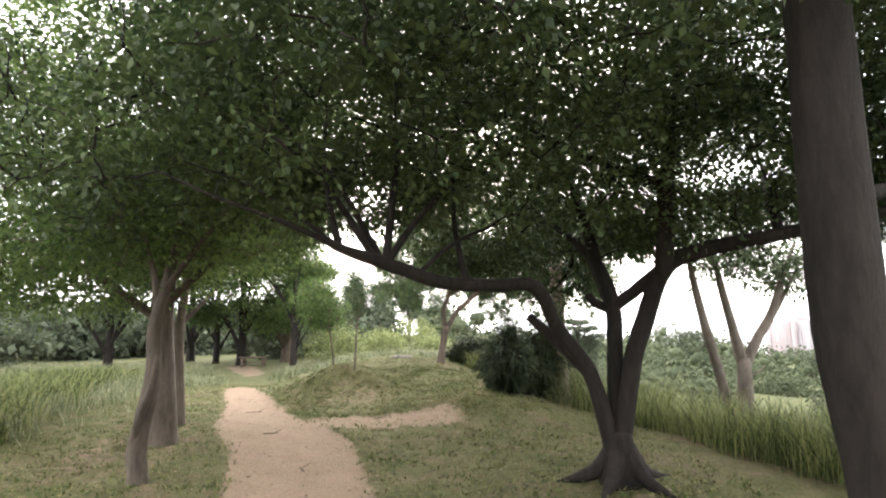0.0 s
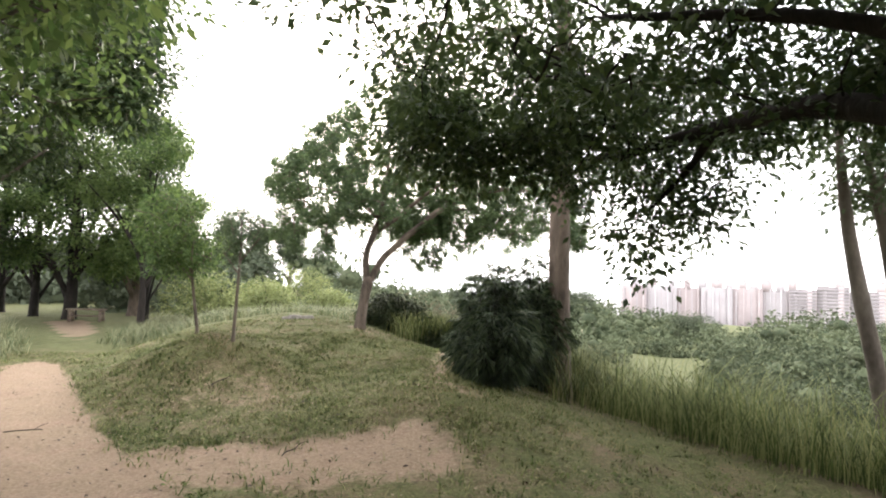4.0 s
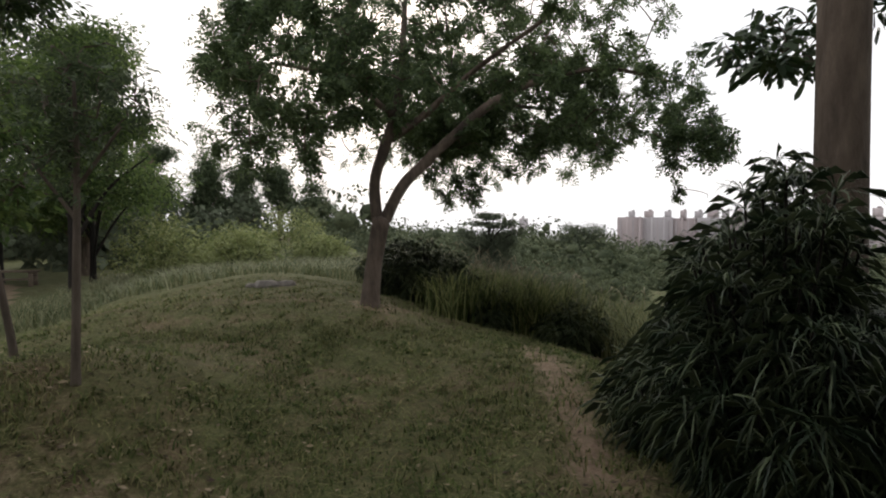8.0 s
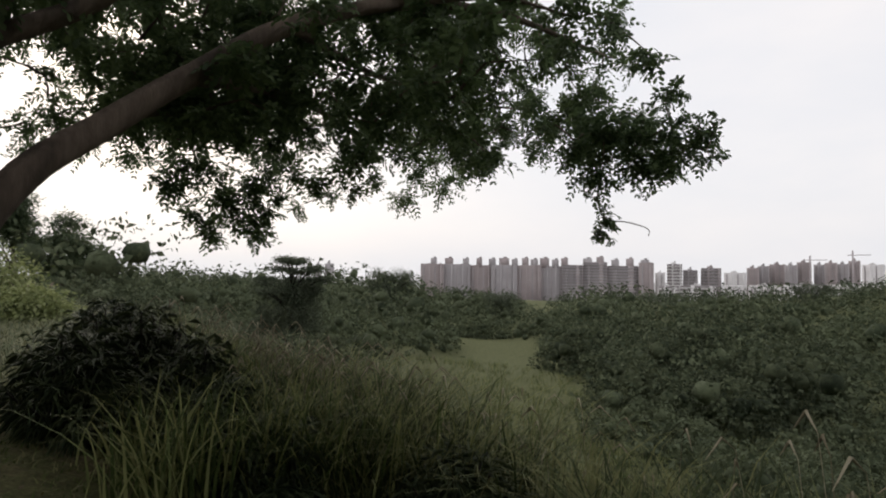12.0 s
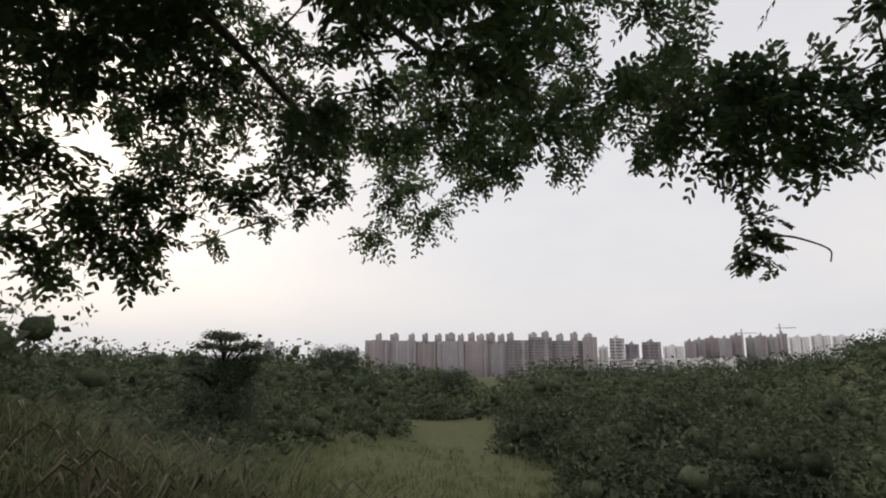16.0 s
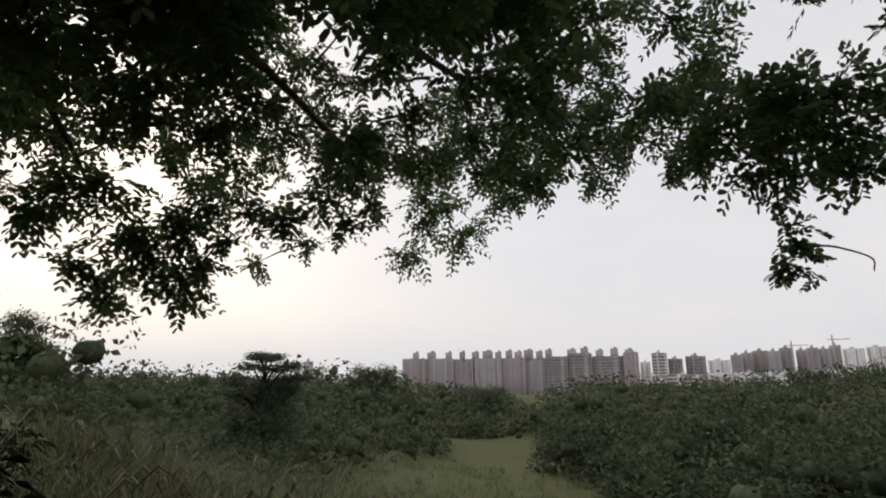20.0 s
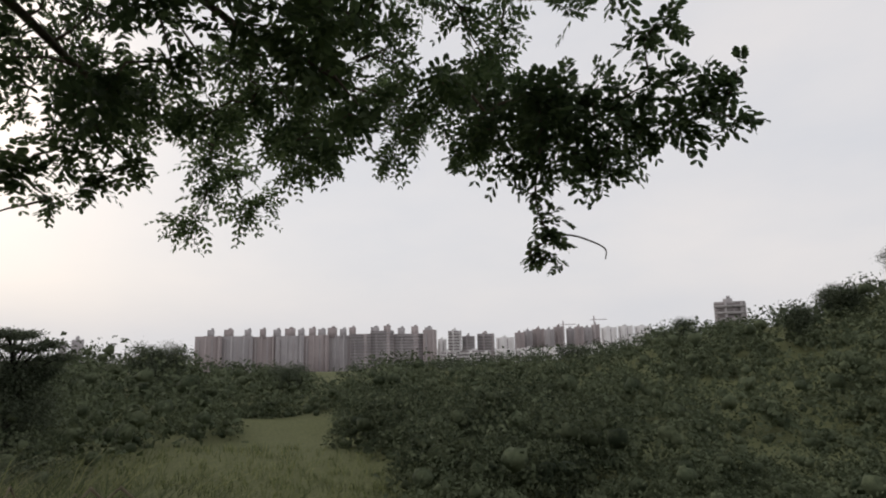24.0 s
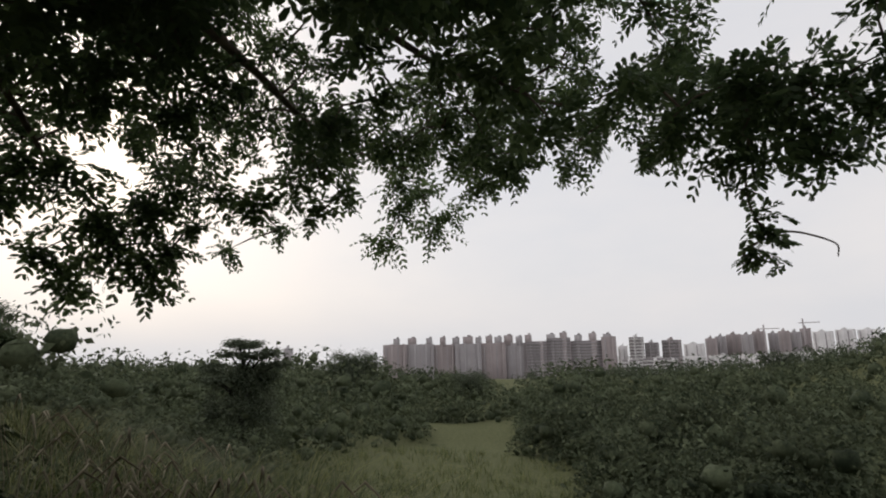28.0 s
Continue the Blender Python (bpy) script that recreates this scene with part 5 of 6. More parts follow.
gx, gy = tufted(26000, 5, -7.0, 3.0, 3.0, 18.5, 0.035, lawn_keep)
grass_object("lawn_grass", "short trampled grass, olive green with dry blades", gx, gy, rng.uniform(0.025, 0.1, len(gx)), rng.uniform(0.007, 0.014, len(gx)), BLADE, 1.2, 2)
gx, gy = tufted(15000, 6, -3.6, 1.9, 8.8, 14.6, 0.03, lambda x, y: lawn_keep(x, y) * np.clip(0.55 + 0.6 * np.sin(1.9 * x + 1.3 * y) * np.cos(1.4 * y - 2.1 * x), 0.1, 1))
grass_object("lawn_grass", "denser tufts of green grass on the crown of the lawn", gx, gy, rng.uniform(0.03, 0.1, len(gx)), rng.uniform(0.005, 0.01, len(gx)), BLADE, 1.0, 2)
gx, gy = tufted(6800, 14, 0.6, 6.5, 3.0, 26.0, 0.1, lambda x, y: ((x - edge_x(y)) > 0.2) * np.exp(-((x - edge_x(y) - 0.9) / 1.6) ** 2) * np.where((y > 10.2) & (y < 11.8), 0.5, 1.0) + (y > 12.5) * (x - edge_x(y) > 0.12) * 0.9 * np.exp(-((x - edge_x(y)) / 1.8) ** 2))
far = (np.hypot(gx - 1.5, gy - 14.6) > 1.5) & (off_trail(gx, gy) > 1.3)
gx, gy = gx[far], gy[far]
gh = rng.uniform(0.25, 0.95, len(gx)) * np.clip(np.where(gy > 12.5, 0.3, 0.6) + 0.8 * (gx - edge_x(gy)), 0.35, 1.0) * 1.25
gw = rng.uniform(0.007, 0.014, len(gx))
# beyond y 11 the blades take the copy with shade painted in
for part_of, label, blade in ((gy < 11, "tall arching green grass along the brink", TALL), (gy >= 11, "tall grass arching over the brink, coloured dark for shade", TALL_SHADED)):
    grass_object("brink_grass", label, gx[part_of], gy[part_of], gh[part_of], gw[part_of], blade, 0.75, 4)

gx, gy = tufted(1500, 9, 0.6, 3.8, 15.6, 19.6, 0.07, lambda x, y: np.exp(-((x - 1.7) / 1.0) ** 2) * (off_trail(x, y) > 1.1))
grass_object("tall_grass", "tall lush grass with broad arching blades below the viewpoint", gx, gy, np.clip(rng.uniform(0.6, 1.12, len(gx)) - height(gx, gy), 0.25, 1.4), rng.uniform(0.012, 0.024, len(gx)), TALL, 0.6, 5)
gx, gy = tufted(1000, 9, 1.4, 3.4, 11.9, 16.8, 0.07, lambda x, y: (off_trail(x, y) > 0.95) * ((x - edge_x(y)) > 0.25) * np.exp(-np.maximum(x - 2.4, 0) / 0.5))
far = off_trail(gx, gy) > 1.1
gx, gy = gx[far], gy[far]
grass_object("tall_grass", "dense tall grass on the brink beside the trail", gx, gy, np.clip((rng.uniform(0.35, 1.0, len(gx)) - height(gx, gy)) * np.clip(0.3 + 0.55 * off_trail(gx, gy), 0.4, 1.0), 0.15, 1.5), rng.uniform(0.01, 0.022, len(gx)), TALL_SHADED, 0.7, 4)
gx, gy = tufted(15000, 7, 3.0, 26.0, 2.0, 46.0, 0.15, lambda x, y: ((x - edge_x(y)) > 1.8) * np.exp(-(x - edge_x(y)) / 11))
grass_object("bank_grass", "rank green grass on the slope of the bank", gx, gy, rng.uniform(0.35, 0.8, len(gx)), rng.uniform(0.014, 0.028, len(gx)), TALL, 1.0, 2)
gx, gy = tufted(6000, 8, -20.0, -4.6, 5.5, 27.0, 0.1, lambda x, y: (path_gap(x, y) > 1.3) * sstep(-4.9, -6.0, x + 0.12 * (y - 6)) * (0.35 + 0.65 * sstep(-5, -7, x)))
grass_object("field_grass", "tall pale green grass of the field", gx, gy, rng.uniform(0.25, 0.65, len(gx)), rng.uniform(0.01, 0.02, len(gx)), PALE, 1.0, 2)
gx, gy = tufted(3600, 10, -13.0, -5.0, 5.0, 20.0, 0.1, lambda x, y: sstep(0.0, -0.5, x + 5.0 + 0.36 * (y - 6)) * sstep(-3.2, -1.6, x + 5.0 + 0.36 * (y - 6)))
grass_object("field_weeds", "tall dark green weeds along the edge of the field", gx, gy, rng.uniform(0.35, 0.85, len(gx)), rng.uniform(0.014, 0.03, len(gx)), TALL, 0.8, 3)
gx, gy = tufted(6400, 8, -6.5, 3.0, 18.0, 34.0, 0.12, lambda x, y: (path_gap(x, y) > 0.9) * sstep(18.5, 22, y) * ((x - edge_x(y)) < 0.6))
grass_object("rough_grass", "tall yellowish grass beyond the knoll", gx, gy, rng.uniform(0.2, 0.6, len(gx)), rng.uniform(0.012, 0.022, len(gx)), PALE, 1.0, 2)

# low broad-leaved weeds among the lawn, in patches
def weed_keep(x, y):
    return lawn_keep(x, y) * (np.sin(2.3 * x + 0.7 * y) + np.sin(1.9 * y - 1.1 * x + 1.0) > 0.35)


wx, wy = tufted(3600, 4, -4.6, 2.6, 3.0, 16.0, 0.04, weed_keep)
ww = rng.normal(size=(len(wx), 3)) * np.array([1, 1, 0.1]) + np.array([0, 0, 0.45])
v, f = leaf_arrays(np.stack([wx, wy, height(wx, wy) + 0.004], 1), ww, rng.normal(0, 0.3, (len(wx), 3)) + np.array([0, 0, 1.0]), rng.uniform(0.03, 0.07, len(wx)), rng.uniform(0.015, 0.03, len(wx)), False)
tagged(link("lawn_weeds", np_mesh("lawn_weeds", v, f, BLADE)), "low broad-leaved weeds in patches on the lawn", "weeds", kind="stuff")

# nodding seed heads over the brink grass
hx, hy = tufted(420, 3, 1.2, 3.6, 13.2, 19.0, 0.12, lambda x, y: ((x - edge_x(y)) > 0.35) * (np.hypot(x - 1.5, y - 14.7) > 1.7) * np.exp(-((x - edge_x(y) - 0.8) / 0.8) ** 2))
hz = height(hx, hy)
hh = rng.uniform(0.6, 1.15, len(hx))
ha = rng.uniform(0, 6.28, len(hx))
chunks = []
for x, y, z, h, a in zip(hx, hy, hz, hh, ha):
    c, q = math.cos(a) * 0.16 * h, math.sin(a) * 0.16 * h
    line = np.array([(x, y, z - 0.02), (x + 0.25 * c, y + 0.25 * q, z + 0.6 * h), (x + 0.7 * c, y + 0.7 * q, z + 0.93 * h), (x + 1.1 * c, y + 1.1 * q, z + 0.98 * h), (x + 1.6 * c, y + 1.6 * q, z + 0.9 * h)])
    v, f, _ = tube_arrays(line, np.array([0.0022, 0.002, 0.0018, 0.008, 0.002]), 3)
    chunks.append((v, f))
tagged(link("grass_seed_heads", np_mesh("grass_seed_heads", *join_quads(chunks), SEED)), "nodding buff seed heads above the brink grass", "grass", kind="stuff")

# fallen leaves on the lawn and the bare earth
n_leaf = 20000
lx, ly = rng.uniform(-4.5, 2.2, n_leaf), 3.0 + 13.0 * rng.uniform(0, 1, n_leaf)
keep = (lx < edge_x(ly)) & (rng.uniform(0, 1, n_leaf) < 0.12 + 0.4 * np.exp(-(((lx + 0.8) / 1.6) ** 2 + ((ly - 9.6) / 1.6) ** 2)) + 0.7 * np.exp(-(((lx + 2.2) / 1.3) ** 2 + ((ly - 11.5) / 1.1) ** 2)))
lx, ly = lx[keep], ly[keep]
lw = rng.normal(size=(len(lx), 3)) * np.array([1, 1, 0.15])
v, f = leaf_arrays(np.stack([lx, ly, height(lx, ly) + 0.012], 1), lw, rng.normal(0, 0.25, (len(lx), 3)) + np.array([0, 0, 1.0]), rng.uniform(0.018, 0.055, len(lx)), rng.uniform(0.01, 0.026, len(lx)), False)
tagged(link("fallen_leaves", np_mesh("fallen_leaves", v, f, LITTER)), "dry brown and buff leaves scattered on the grass", "leaves", kind="stuff")


# ---- scrub of the valley, the hill and the wood ----
def bush_field(name, label, xs, ys, sizes, per, material, tall=0.8, category="scrub", leaf=0.16, humps=4):
    """Many bushes as one sheet of foliage: each some uneven humps of leaves round a ragged heart."""
    n = len(xs)
    base = np.stack([xs, ys, height(xs, ys)], 1)
    big = np.repeat(sizes, humps)
    hc = np.repeat(base, humps, 0)
    hs = big * rng.uniform(0.3, 0.58, n * humps)
    dome = unit(rng.normal(size=(n * humps, 3)))
    dome[:, 2] = np.abs(dome[:, 2])
    first = np.arange(n * humps) % humps == 0
    hs[first] = big[first] * 0.75
    dome[first] *= 0.3
    hc += dome * big[:, None] * np.array([0.8, 0.8, 0.75 * tall]) * rng.uniform(0.75, 1.15, (n * humps, 1))
    m = len(hc) * per
    u = unit(rng.normal(size=(m, 3)))
    u[:, 2] = np.where(u[:, 2] < -0.3, -u[:, 2], u[:, 2])
    c, s = np.repeat(hc, per, 0), np.repeat(hs, per)
    p = c + u * s[:, None] * rng.uniform(0.62, 1.03, (m, 1)) * np.array([1, 1, 0.85])
    ln = leaf * (0.45 + 0.55 * s) * rng.uniform(0.5, 1.5, m)
    way = unit(rng.normal(size=(m, 3)) + u * 0.5)
    parts = [leaf_arrays(p, way, u + rng.normal(0, 0.45, (m, 3)), ln * 1.6, ln * 0.9, False, 0.15)]
    rings, seg = (4, 7)
    ball = np.array([(math.sin(a) * math.cos(b), math.sin(a) * math.sin(b), 0.85 * math.cos(a)) for a in np.linspace(0, math.pi, rings + 1) for b in np.linspace(0, 2 * math.pi, seg, endpoint=False)])
    ii, jj = np.meshgrid(np.arange(rings), np.arange(seg), indexing="ij")
    bf = np.stack([ii * seg + jj, (ii + 1) * seg + jj, (ii + 1) * seg + (jj + 1) % seg, ii * seg + (jj + 1) % seg], -1).reshape(-1, 4)
    # each hump's heart is a lumpy dome of close foliage
    ph = rng.uniform(0, 6.28, (len(hc), 1, 3))
    lump = 1 + 0.14 * np.sin(3.3 * ball[None, :, 0] + ph[..., 0]) + 0.14 * np.sin(4.1 * ball[None, :, 1] + 2.2 * ball[None, :, 2] + ph[..., 1]) + 0.1 * np.sin(7.0 * ball[None, :, 2] + 3.0 * ball[None, :, 0] + ph[..., 2])
    lump = lump[..., None] + rng.normal(0, 0.07, (len(hc), len(ball), 1))
    bv = hc[:, None, :] + ball[None] * (hs * np.where(first, 0.14, 0.12 if material is WOODS else 0.28))[:, None, None] * lump
    parts.append((bv.reshape(-1, 3), (bf[None] + (np.arange(len(hc)) * len(ball))[:, None, None]).reshape(-1, 4)))
    return tagged(link(name, np_mesh(name, *join_quads(parts), material), smooth=True), label, category, kind="stuff")


def valley_spots(n, az0, az1, r0, r1, open_hill=True):
    az = np.radians(rng.uniform(az0, az1, n))
    r = np.sqrt(rng.uniform(r0 * r0, r1 * r1, n))
    x, y = 1.4 + r * np.sin(az), 14.7 + r * np.cos(az)
    ok = (x - edge_x(y)) > np.where(y > 20, 2.0, 8.0)
    # a grassy hollow winds down the middle of the valley
    a = np.degrees(az)
    glade = np.abs(a - np.interp(r, [14, 24, 32, 50, 70], [32, 33, 35, 40, 42])) < np.interp(r, [14, 24, 34, 48, 60], [24, 17, 11, 3, 1])
    clear = (a > 78) & (a < 110) & (r > 34) & (r < 95) & (np.sin(0.33 * x) + np.cos(0.27 * y + 0.2 * x) > 0.75)
    ok &= ~glade & ~(clear & open_hill)
    return x[ok], y[ok], r[ok]


def bush_sizes(n, middle, spread=0.4):
    return np.clip(np.exp(rng.normal(math.log(middle), spread, n)), middle * 0.4, middle * 2.2)


vx, vy, vr = valley_spots(255, -12, 150, 8, 30)
bush_field("near_scrub", "dark rounded scrub bushes in the near valley", vx, vy, bush_sizes(len(vx), 1.3) * np.interp(vr, [8, 20], [0.6, 1.1]), 76, SCRUB, 0.9, leaf=0.09, humps=8)
vx, vy, vr = valley_spots(400, -8, 150, 28, 60)
bush_field("valley_scrub", "dense dull green scrub covering the valley", vx, vy, bush_sizes(len(vx), 2.2, 0.42), 58, SCRUB, 0.95, leaf=0.135, humps=6)
vx, vy, vr = valley_spots(34, 45, 68, 21, 42)
bush_field("tall_scrub", "tall dark bushes massed below the viewpoint", vx, vy, bush_sizes(len(vx), 2.7, 0.2), 110, THICKET, 1.15, leaf=0.11, humps=8)
vx, vy, vr = valley_spots(560, -8, 150, 58, 100)
bush_field("valley_scrub", "dense dull green scrub on the far side of the valley", vx, vy, bush_sizes(len(vx), 2.7), 30, SCRUB, 0.9, leaf=0.19, humps=5)
vx, vy, vr = valley_spots(130, 74, 112, 42, 112, False)
bush_field("hill_scrub", "dark scrub scattered up the flank of the hill", vx, vy, bush_sizes(len(vx), 2.0, 0.35), 32, SCRUB, 0.9, leaf=0.2, humps=5)
vx, vy, vr = valley_spots(620, -10, 140, 98, 165)
bush_field("ridge_scrub", "low dark woodland along the far ridge", vx, vy, bush_sizes(len(vx), 2.7, 0.35), 30, WOODS, 0.85, leaf=0.21)
# the last 26 stand unseen behind the start, added to block low southern light
wx = np.concatenate([rng.uniform(-44, -19, 80), rng.uniform(-32, -7, 80), rng.uniform(-9, 9, 26)])
wy = np.concatenate([rng.uniform(18, 50, 80), rng.uniform(36, 75, 80), rng.uniform(-10, -6, 26)])
bush_field("wood_and_unseen_hedge", "dense green undergrowth and trees of the wood, with an added unseen hedge behind the start", wx, wy, bush_sizes(len(wx), 2.5, 0.3), 160, WOODS, 1.1, leaf=0.22, category="wood")


# ---- sticks lying on the path and the lawn ----
for sx, sy, sa, sl in ((-3.35, 10.4, 0.4, 0.26), (-1.5, 6.3, 2.2, 0.2), (-1.0, 9.3, 1.1, 0.16), (0.2, 10.6, 2.7, 0.18), (-2.4, 8.2, 0.1, 0.18), (-1.9, 11.6, 0.9, 0.2)):
    sz = at_ground(sx, sy)
    stick = thing("fallen_stick", (sx, sy, sz), "short dry stick lying on the ground", "stick", "fallen sticks")
    ends = [(sx + sl * k * math.cos(sa) + 0.02 * math.sin(5 * k), sy + sl * k * math.sin(sa) + 0.015 * math.cos(7 * k), at_ground(sx + sl * k * math.cos(sa), sy + sl * k * math.sin(sa)) + 0.002) for k in (-0.5, -0.15, 0.2, 0.5)]
    me, _ = tube_mesh("shaft", ends, [0.006, 0.0055, 0.005, 0.003], BARK, 6, 0.1, 3)
    link("shaft", me, stick, smooth=True)
    me, _ = tube_mesh("side_twig", [ends[2], (ends[2][0] + 0.05, ends[2][1] + 0.05, ends[2][2] + 0.03), (ends[2][0] + 0.09, ends[2][1] + 0.07, ends[2][2] + 0.04)], [0.0035, 0.003, 0.0015], BARK, 5, 0.05, 3)
    link("side_twig", me, stick, smooth=True)


# a few dark stones in the grass behind the spreading tree
for sx, sy, sr, sh in ((-1.3, 17.25, 0.17, 0.1), (-1.03, 17.3, 0.13, 0.08), (-1.48, 17.38, 0.1, 0.06)):
    sz = at_ground(sx, sy)
    ang = np.linspace(0, 2 * math.pi, 9, endpoint=False)
    rings = [np.stack([sx + sr * k * np.cos(ang) * (1 + 0.2 * np.sin(3 * ang + sx * 9)), sy + 0.8 * sr * k * np.sin(ang) * (1 + 0.15 * np.cos(2 * ang)), np.full(9, sz + h) + rng.normal(0, 0.008, 9)], 1) for k, h in ((0.95, -0.04), (1.0, sh * 0.4), (0.72, sh * 0.85), (0.3, sh))]
    vv = np.vstack(rings)
    ff = [[r * 9 + j, r * 9 + (j + 1) % 9, (r + 1) * 9 + (j + 1) % 9, (r + 1) * 9 + j] for r in range(3) for j in range(9)] + [list(range(27, 36))]
    me = bpy.data.meshes.new("field_stone")
    me.from_pydata(vv.tolist(), [], ff)
    me.materials.append(STONE)
    tagged(link("field_stone", me), "dark weathered stone half sunk in the grass", "stone", "stones behind the tree")


# ---- the town beyond the valley ----
def polar(az, r):
    return 1.4 + r * math.sin(radians(az)), 14.7 + r * math.cos(radians(az))


def up_at(el, r):
    return 1.45 + r * math.tan(radians(el))


def part_box(name, parent, material, *args):
    return link(name, np_mesh(name, *box_arrays(*args), material), parent)


GROUND_TOWN = -46.0


def slab_section(root, az0, az1, r, el, depth, material, fins, bands, storey=3.0):
    """One stretch of the long block between two bearings: wall, upright fins, and storey bands of balconies."""
    xa, ya = polar(az0, r)
    xb, yb = polar(az1, r)
    turn = math.atan2(yb - ya, xb - xa)
    wide = math.hypot(xb - xa, yb - ya)
    cx, cy = (xa + xb) / 2, (ya + yb) / 2
    top = up_at(el, r)
    # towards the viewer
    nx, ny = math.sin(turn), -math.cos(turn)
    px, py = cx - nx * depth / 2, cy - ny * depth / 2
    part_box("wall", root, material, px, py, GROUND_TOWN, top, wide, depth, turn)
    for k in range(fins):
        s = (k + 0.5) / fins - 0.5
        qx, qy = cx + math.cos(turn) * s * wide + nx * 0.8, cy + math.sin(turn) * s * wide + ny * 0.8
        if k % 2:
            part_box("stair_shaft", root, material, qx, qy, GROUND_TOWN, top + 0.6, wide / fins * 0.35, 1.8, turn)
        else:
            part_box("window_column", root, GLASS_DARK, qx - nx * 0.3, qy - ny * 0.3, GROUND_TOWN, top - 3, wide / fins * 0.24, 1.2, turn)
    if bands:
        z = top - 2.2
        while z > -34:
            qx, qy = cx + nx * 1.0, cy + ny * 1.0
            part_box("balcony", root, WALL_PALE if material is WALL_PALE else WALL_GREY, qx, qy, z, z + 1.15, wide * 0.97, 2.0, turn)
            part_box("window_band", root, GLASS_DARK, cx + nx * 0.25, cy + ny * 0.25, z + 1.2, z + 2.9, wide * 0.96, 0.5, turn)
            z -= storey


def roof_box(root, az, el0, el1, wide, r, material):
    x, y = polar(az, r)
    part_box("rooftop_tower", root, material, x, y, up_at(el0, r) - 2, up_at(el1, r), wide, 9, -radians(az))
    part_box("tank", root, material, x + 1.5, y, up_at(el1, r), up_at(el1, r) + 1.6, wide * 0.4, 4, -radians(az))


def long_block():
    r = 600
    x, y = polar(41, r)
    root = thing("apartment_block", (x, y, GROUND_TOWN), "very long pinkish grey apartment block with rooftop towers", "building", "town skyline")
    plan = [(29.98, 32.2, 0.73, WALL_PINK, 4, False), (32.3, 34.9, 0.71, WALL_GREY, 5, False), (35.0, 37.0, 0.62, WALL_PINK, 4, False), (37.1, 39.6, 0.66, WALL_GREY, 4, False),
            (39.7, 42.0, 0.66, WALL_PINK, 4, False), (42.1, 44.0, 0.6, WALL_GREY, 5, False), (44.1, 46.0, 0.66, WALL_PINK, 2, True), (46.1, 48.3, 0.95, WALL_PINK, 2, True), (48.4, 51.2, 0.6, WALL_PINK, 2, True), (51.3, 52.55, 0.98, WALL_PINK, 2, False)]
    for k, (a0, a1, el, material, fins, bands) in enumerate(plan):
        slab_section(root, a0 - 0.06, a1 + 0.06, r + (k % 3) * 2, el, 16, material, fins, bands)
    for k, (az, wide) in enumerate(((31.25, 6.5), (32.8, 9), (34.5, 6.5), (35.85, 6), (37.15, 7.5), (38.35, 10.5), (39.4, 6.5), (40.45, 7), (41.35, 8), (42.35, 9.5), (43.4, 7), (44.3, 7), (46.5, 9), (47.7, 7.5), (49.1, 7.5), (50.45, 7.5), (51.8, 8))):
        roof_box(root, az, 0.6, 1.3 + 0.07 * math.sin(3 * k) + 0.12 * (k in (12, 13)), wide, r + 8, WALL_PINK if k % 2 else WALL_GREY)


long_block()


def tower(label, az0, az1, r, el, material, bands=True, roof=0.25):
    xa, ya = polar((az0 + az1) / 2, r)
    root = thing("tower_block", (xa, ya, GROUND_TOWN), label, "building", "town skyline")
    slab_section(root, az0, az1, r, el, 16, material, 4, bands, 3.3)
    roof_box(root, az0 * 0.55 + az1 * 0.45, el, el + roof, (az1 - az0) * r * 0.0052, r + 7, material)


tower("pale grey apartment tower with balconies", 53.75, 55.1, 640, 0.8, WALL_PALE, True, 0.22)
tower("stepped grey apartment house behind a taller tower", 55.15, 56.4, 650, 0.25, WALL_GREY, True, 0.2)
tower("pinkish apartment house with a stair tower", 56.65, 58.35, 660, 0.45, WALL_PINK, True, 0.2)
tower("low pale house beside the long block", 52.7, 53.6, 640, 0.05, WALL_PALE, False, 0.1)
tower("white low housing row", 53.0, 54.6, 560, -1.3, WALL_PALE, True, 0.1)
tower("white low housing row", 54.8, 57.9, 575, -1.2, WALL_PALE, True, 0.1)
# this housing's off-white walls take the place of distance haze
tower("faint low housing, pale walls standing in for haze", 58.5, 60.3, 1300, 0.1, WALL_PALE, False, 0.12)
tower("faint grey tower in the haze", 19.5, 20.1, 1500, 0.5, WALL_GREY, False)
tower("faint grey tower in the haze", 20.4, 21.3, 1500, 0.62, WALL_GREY, False)
for k, (a0, a1, el) in enumerate(((60.4, 61.2, 0.55), (61.25, 62.0, 0.7), (62.15, 63.2, 0.85), (63.3, 64.1, 0.8), (64.2, 65.1, 1.05), (65.4, 66.1, 0.85), (66.2, 66.9, 1.0), (67.0, 67.7, 0.9), (67.8, 68.45, 1.15))):
    tower("hazy grey high-rise of the far quarter", a0 - 0.05, a1 + 0.1, 900 + 20 * (k % 3), el, WALL_GREY if k % 2 else WALL_PINK, False, 0.15)
# slabs paled by wall colour, as haze would pale them
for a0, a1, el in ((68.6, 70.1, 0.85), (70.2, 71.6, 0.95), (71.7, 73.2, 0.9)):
    tower("faint slab block beyond the high-rises, haze put into its pale walls", a0, a1, 1500, el, WALL_PALE, False, 0.1)
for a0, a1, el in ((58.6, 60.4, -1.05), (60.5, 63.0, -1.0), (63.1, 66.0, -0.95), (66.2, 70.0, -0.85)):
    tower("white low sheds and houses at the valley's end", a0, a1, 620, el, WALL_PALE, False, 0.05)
tower("grey slab house standing on the hill", 78.7, 81.3, 320, 2.75, WALL_GREY, True, 0.35)


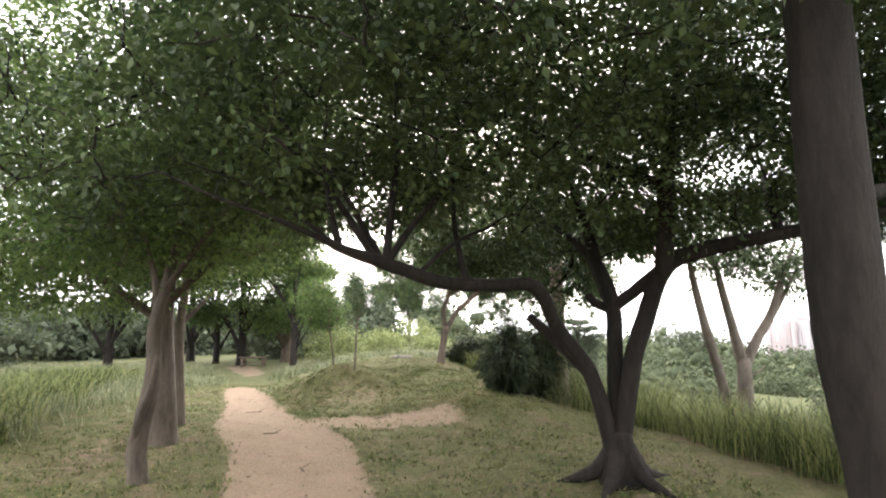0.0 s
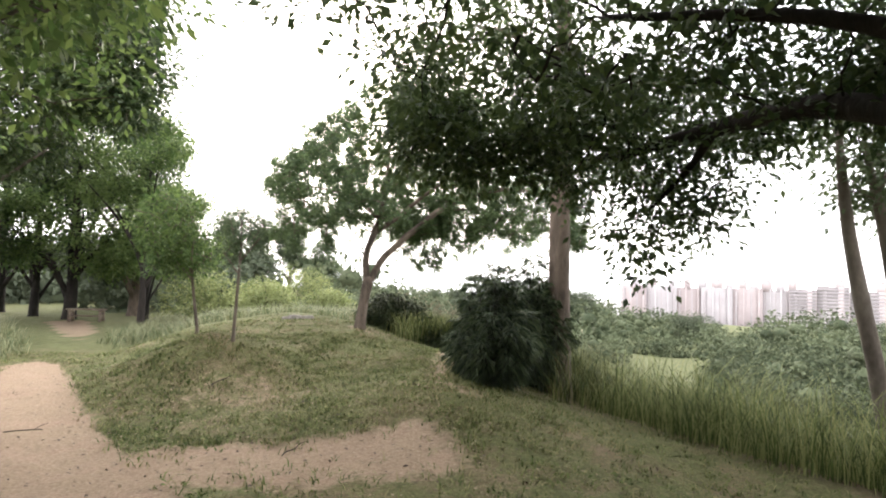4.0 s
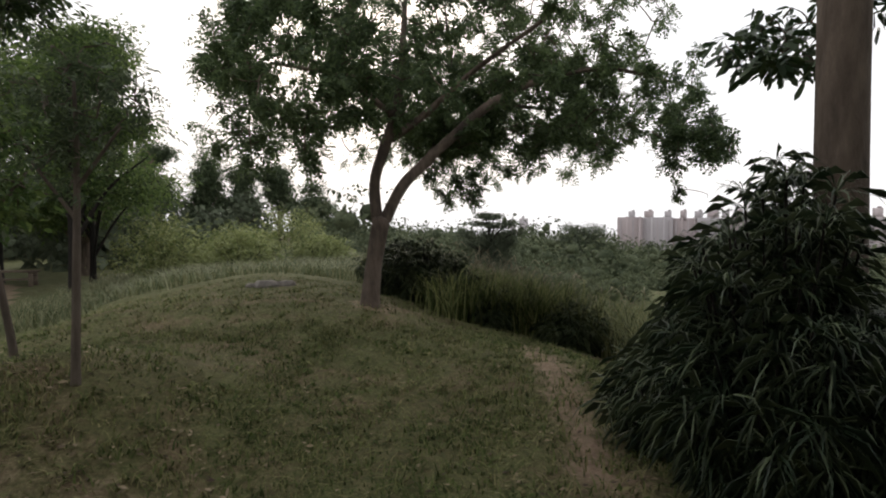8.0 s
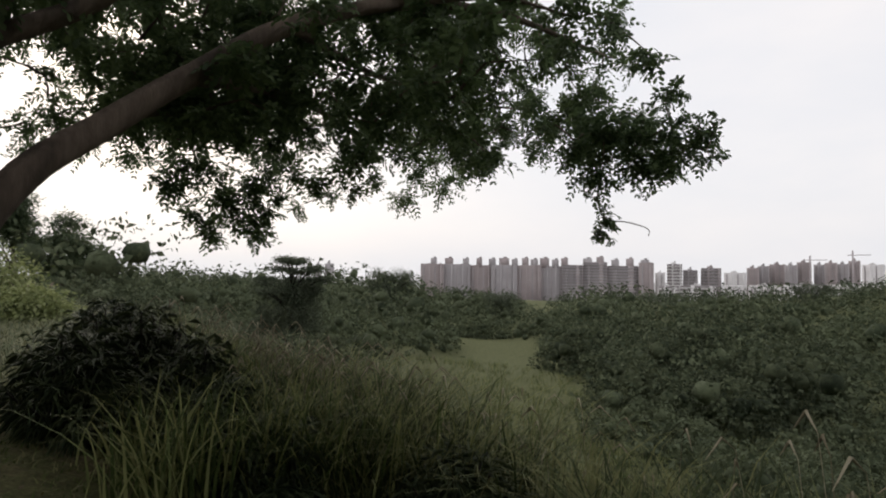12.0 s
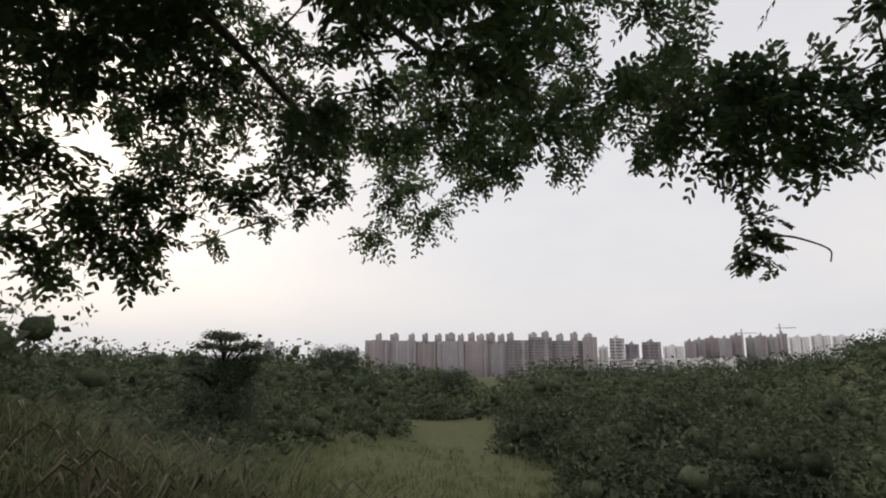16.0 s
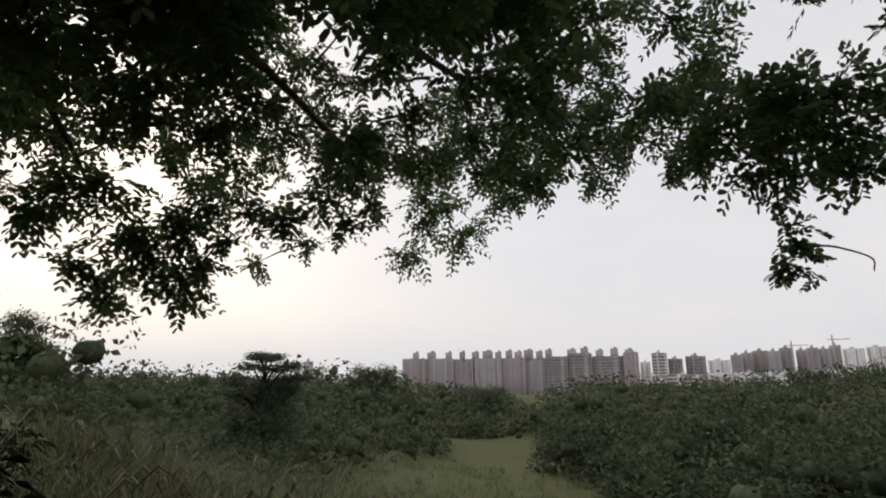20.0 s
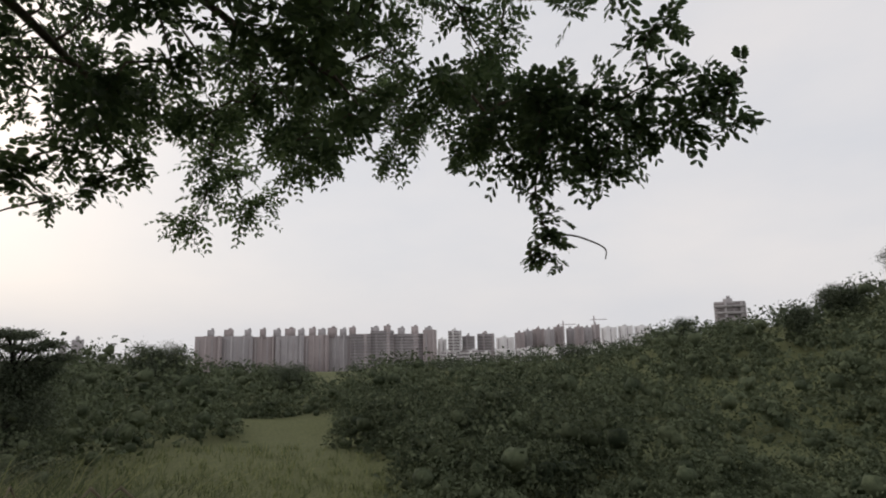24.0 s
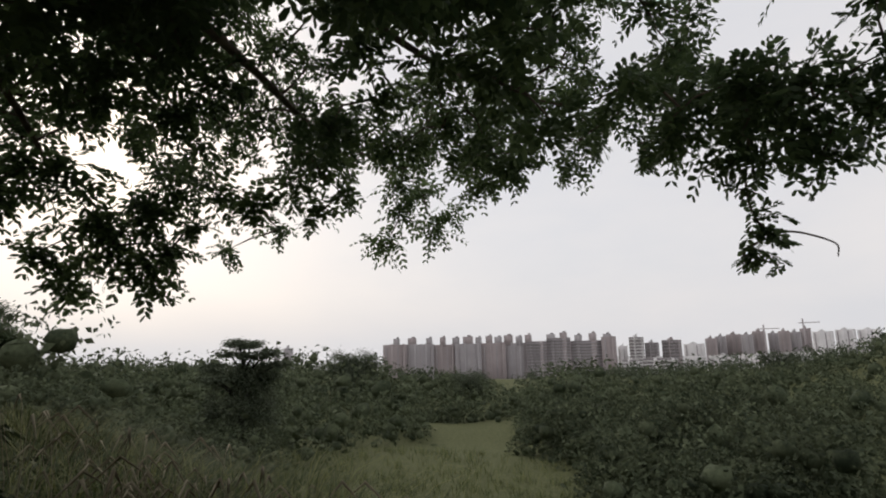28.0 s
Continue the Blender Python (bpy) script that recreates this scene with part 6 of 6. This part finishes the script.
def crane(az, el, r):
    x, y = polar(az, r)
    root = thing("tower_crane", (x, y, GROUND_TOWN), "slim tower crane above the far high-rises", "crane", "town skyline")
    top = up_at(el, r)
    part_box("mast", root, STEEL, x, y, GROUND_TOWN, top, 1.8, 1.8, -radians(az))
    part_box("jib", root, STEEL, x + 8, y - 4, top - 6, top - 5.0, 24, 0.9, -radians(az))


crane(65.1, 1.6, 880)
crane(68.05, 2.0, 880)


# A flat-topped tree and a few others that stand out of the valley scrub.
def valley_tree(name, label, az, r, h, spread, flat, count, leaf_mat=WOODS):
    x, y = polar(az, r)
    b = gz(x, y)
    z = b[2]
    limbs = [[(x, y, z + h * 0.5, 0.1), (x + spread * 0.4 * math.cos(a), y + spread * 0.4 * math.sin(a), z + h * 0.75, 0.06), (x + spread * 0.85 * math.cos(a), y + spread * 0.85 * math.sin(a), z + h * 0.95, 0.02)] for a in (0.2, 1.5, 2.8, 4.0, 5.3)]
    lobes = [((x + spread * 0.5 * math.cos(a), y + spread * 0.5 * math.sin(a), z + h * (0.93 - 0.12 * (k % 2))), (spread * 0.55, spread * 0.55, flat), count // 5) for k, a in enumerate((0.2, 1.5, 2.8, 4.0, 5.3))]
    lobes.append(((x, y, z + h * 0.5), (spread * 0.85, spread * 0.85, h * 0.42), count))
    tree(name, label, b, [(x, y, z, 0.2), (x, y, z + h * 0.3, 0.15), (x, y, z + h * 0.6, 0.1), (x, y, z + h * 0.9, 0.04)], limbs, BARK, lobes, lambda p: sprays(p, 34, 0.34, 0.2, 0.11), leaf_mat, group="trees of the valley", sides=8, twig_r=0.03)




def layered_tree():
    """A tree with a ragged flat top: tiers of level boughs over a full dark body."""
    x, y = polar(16.9, 30)
    b = gz(x, y)
    z, top = b[2], 2.05
    h = top - z
    limbs, lobes = [], [((x, y, z + h * 0.42), (1.75, 1.75, h * 0.36), 480), ((x + 0.2, y, z + h * 0.7), (1.25, 1.25, h * 0.17), 200)]
    for k in range(13):
        a, lift, reach = k * 2.4, 0.7 + 0.3 * (k % 4) / 3, rng.uniform(1.3, 2.1)
        c, q = math.cos(a), math.sin(a)
        tip = (x + reach * c, y + reach * q, z + h * lift + rng.uniform(-0.1, 0.12))
        limbs.append([(x, y, z + h * (lift - 0.22), 0.06), (x + 0.5 * reach * c, y + 0.5 * reach * q, z + h * (lift - 0.06), 0.04), (*tip, 0.012)])
        lobes.append(((x + 0.8 * reach * c, y + 0.8 * reach * q, tip[2]), (0.5, 0.5, 0.12), 28))
    tree("flat_topped_tree", "dark tree with a ragged flat top of level boughs", b, [(x, y, z, 0.22), (x, y, z + h * 0.3, 0.17), (x, y, z + h * 0.6, 0.12), (x, y, z + h * 0.93, 0.04)], limbs, BARK, lobes, lambda p: sprays(p, 24, 0.2, 0.14, 0.07, -0.1, False, 0.35), WOODS, group="trees of the valley", sides=8, twig_r=0.025)


layered_tree()
valley_tree("valley_tree", "rounded dark tree above the scrub", 27.0, 70, 5.0, 3.3, 1.5, 260)
valley_tree("valley_tree", "rounded dark tree in front of the block", 38.5, 80, 3.6, 2.6, 1.0, 100)
valley_tree("valley_tree", "dark tree on the hill's shoulder", 85.2, 80, 3.8, 1.8, 1.3, 150)
valley_tree("valley_tree", "broad dark tree crowning the hill", 88.3, 92, 4.0, 2.8, 1.4, 300)
valley_tree("valley_tree", "tall dark tree at the top of the hill", 93.5, 98, 4.6, 3.8, 1.5, 420)
valley_tree("valley_tree", "pointed dark tree on the hill's flank", 76.0, 95, 3.4, 1.8, 0.8, 70)
valley_tree("valley_tree", "rounded tree by the far quarter", 66.0, 95, 3.6, 2.8, 1.0, 100)
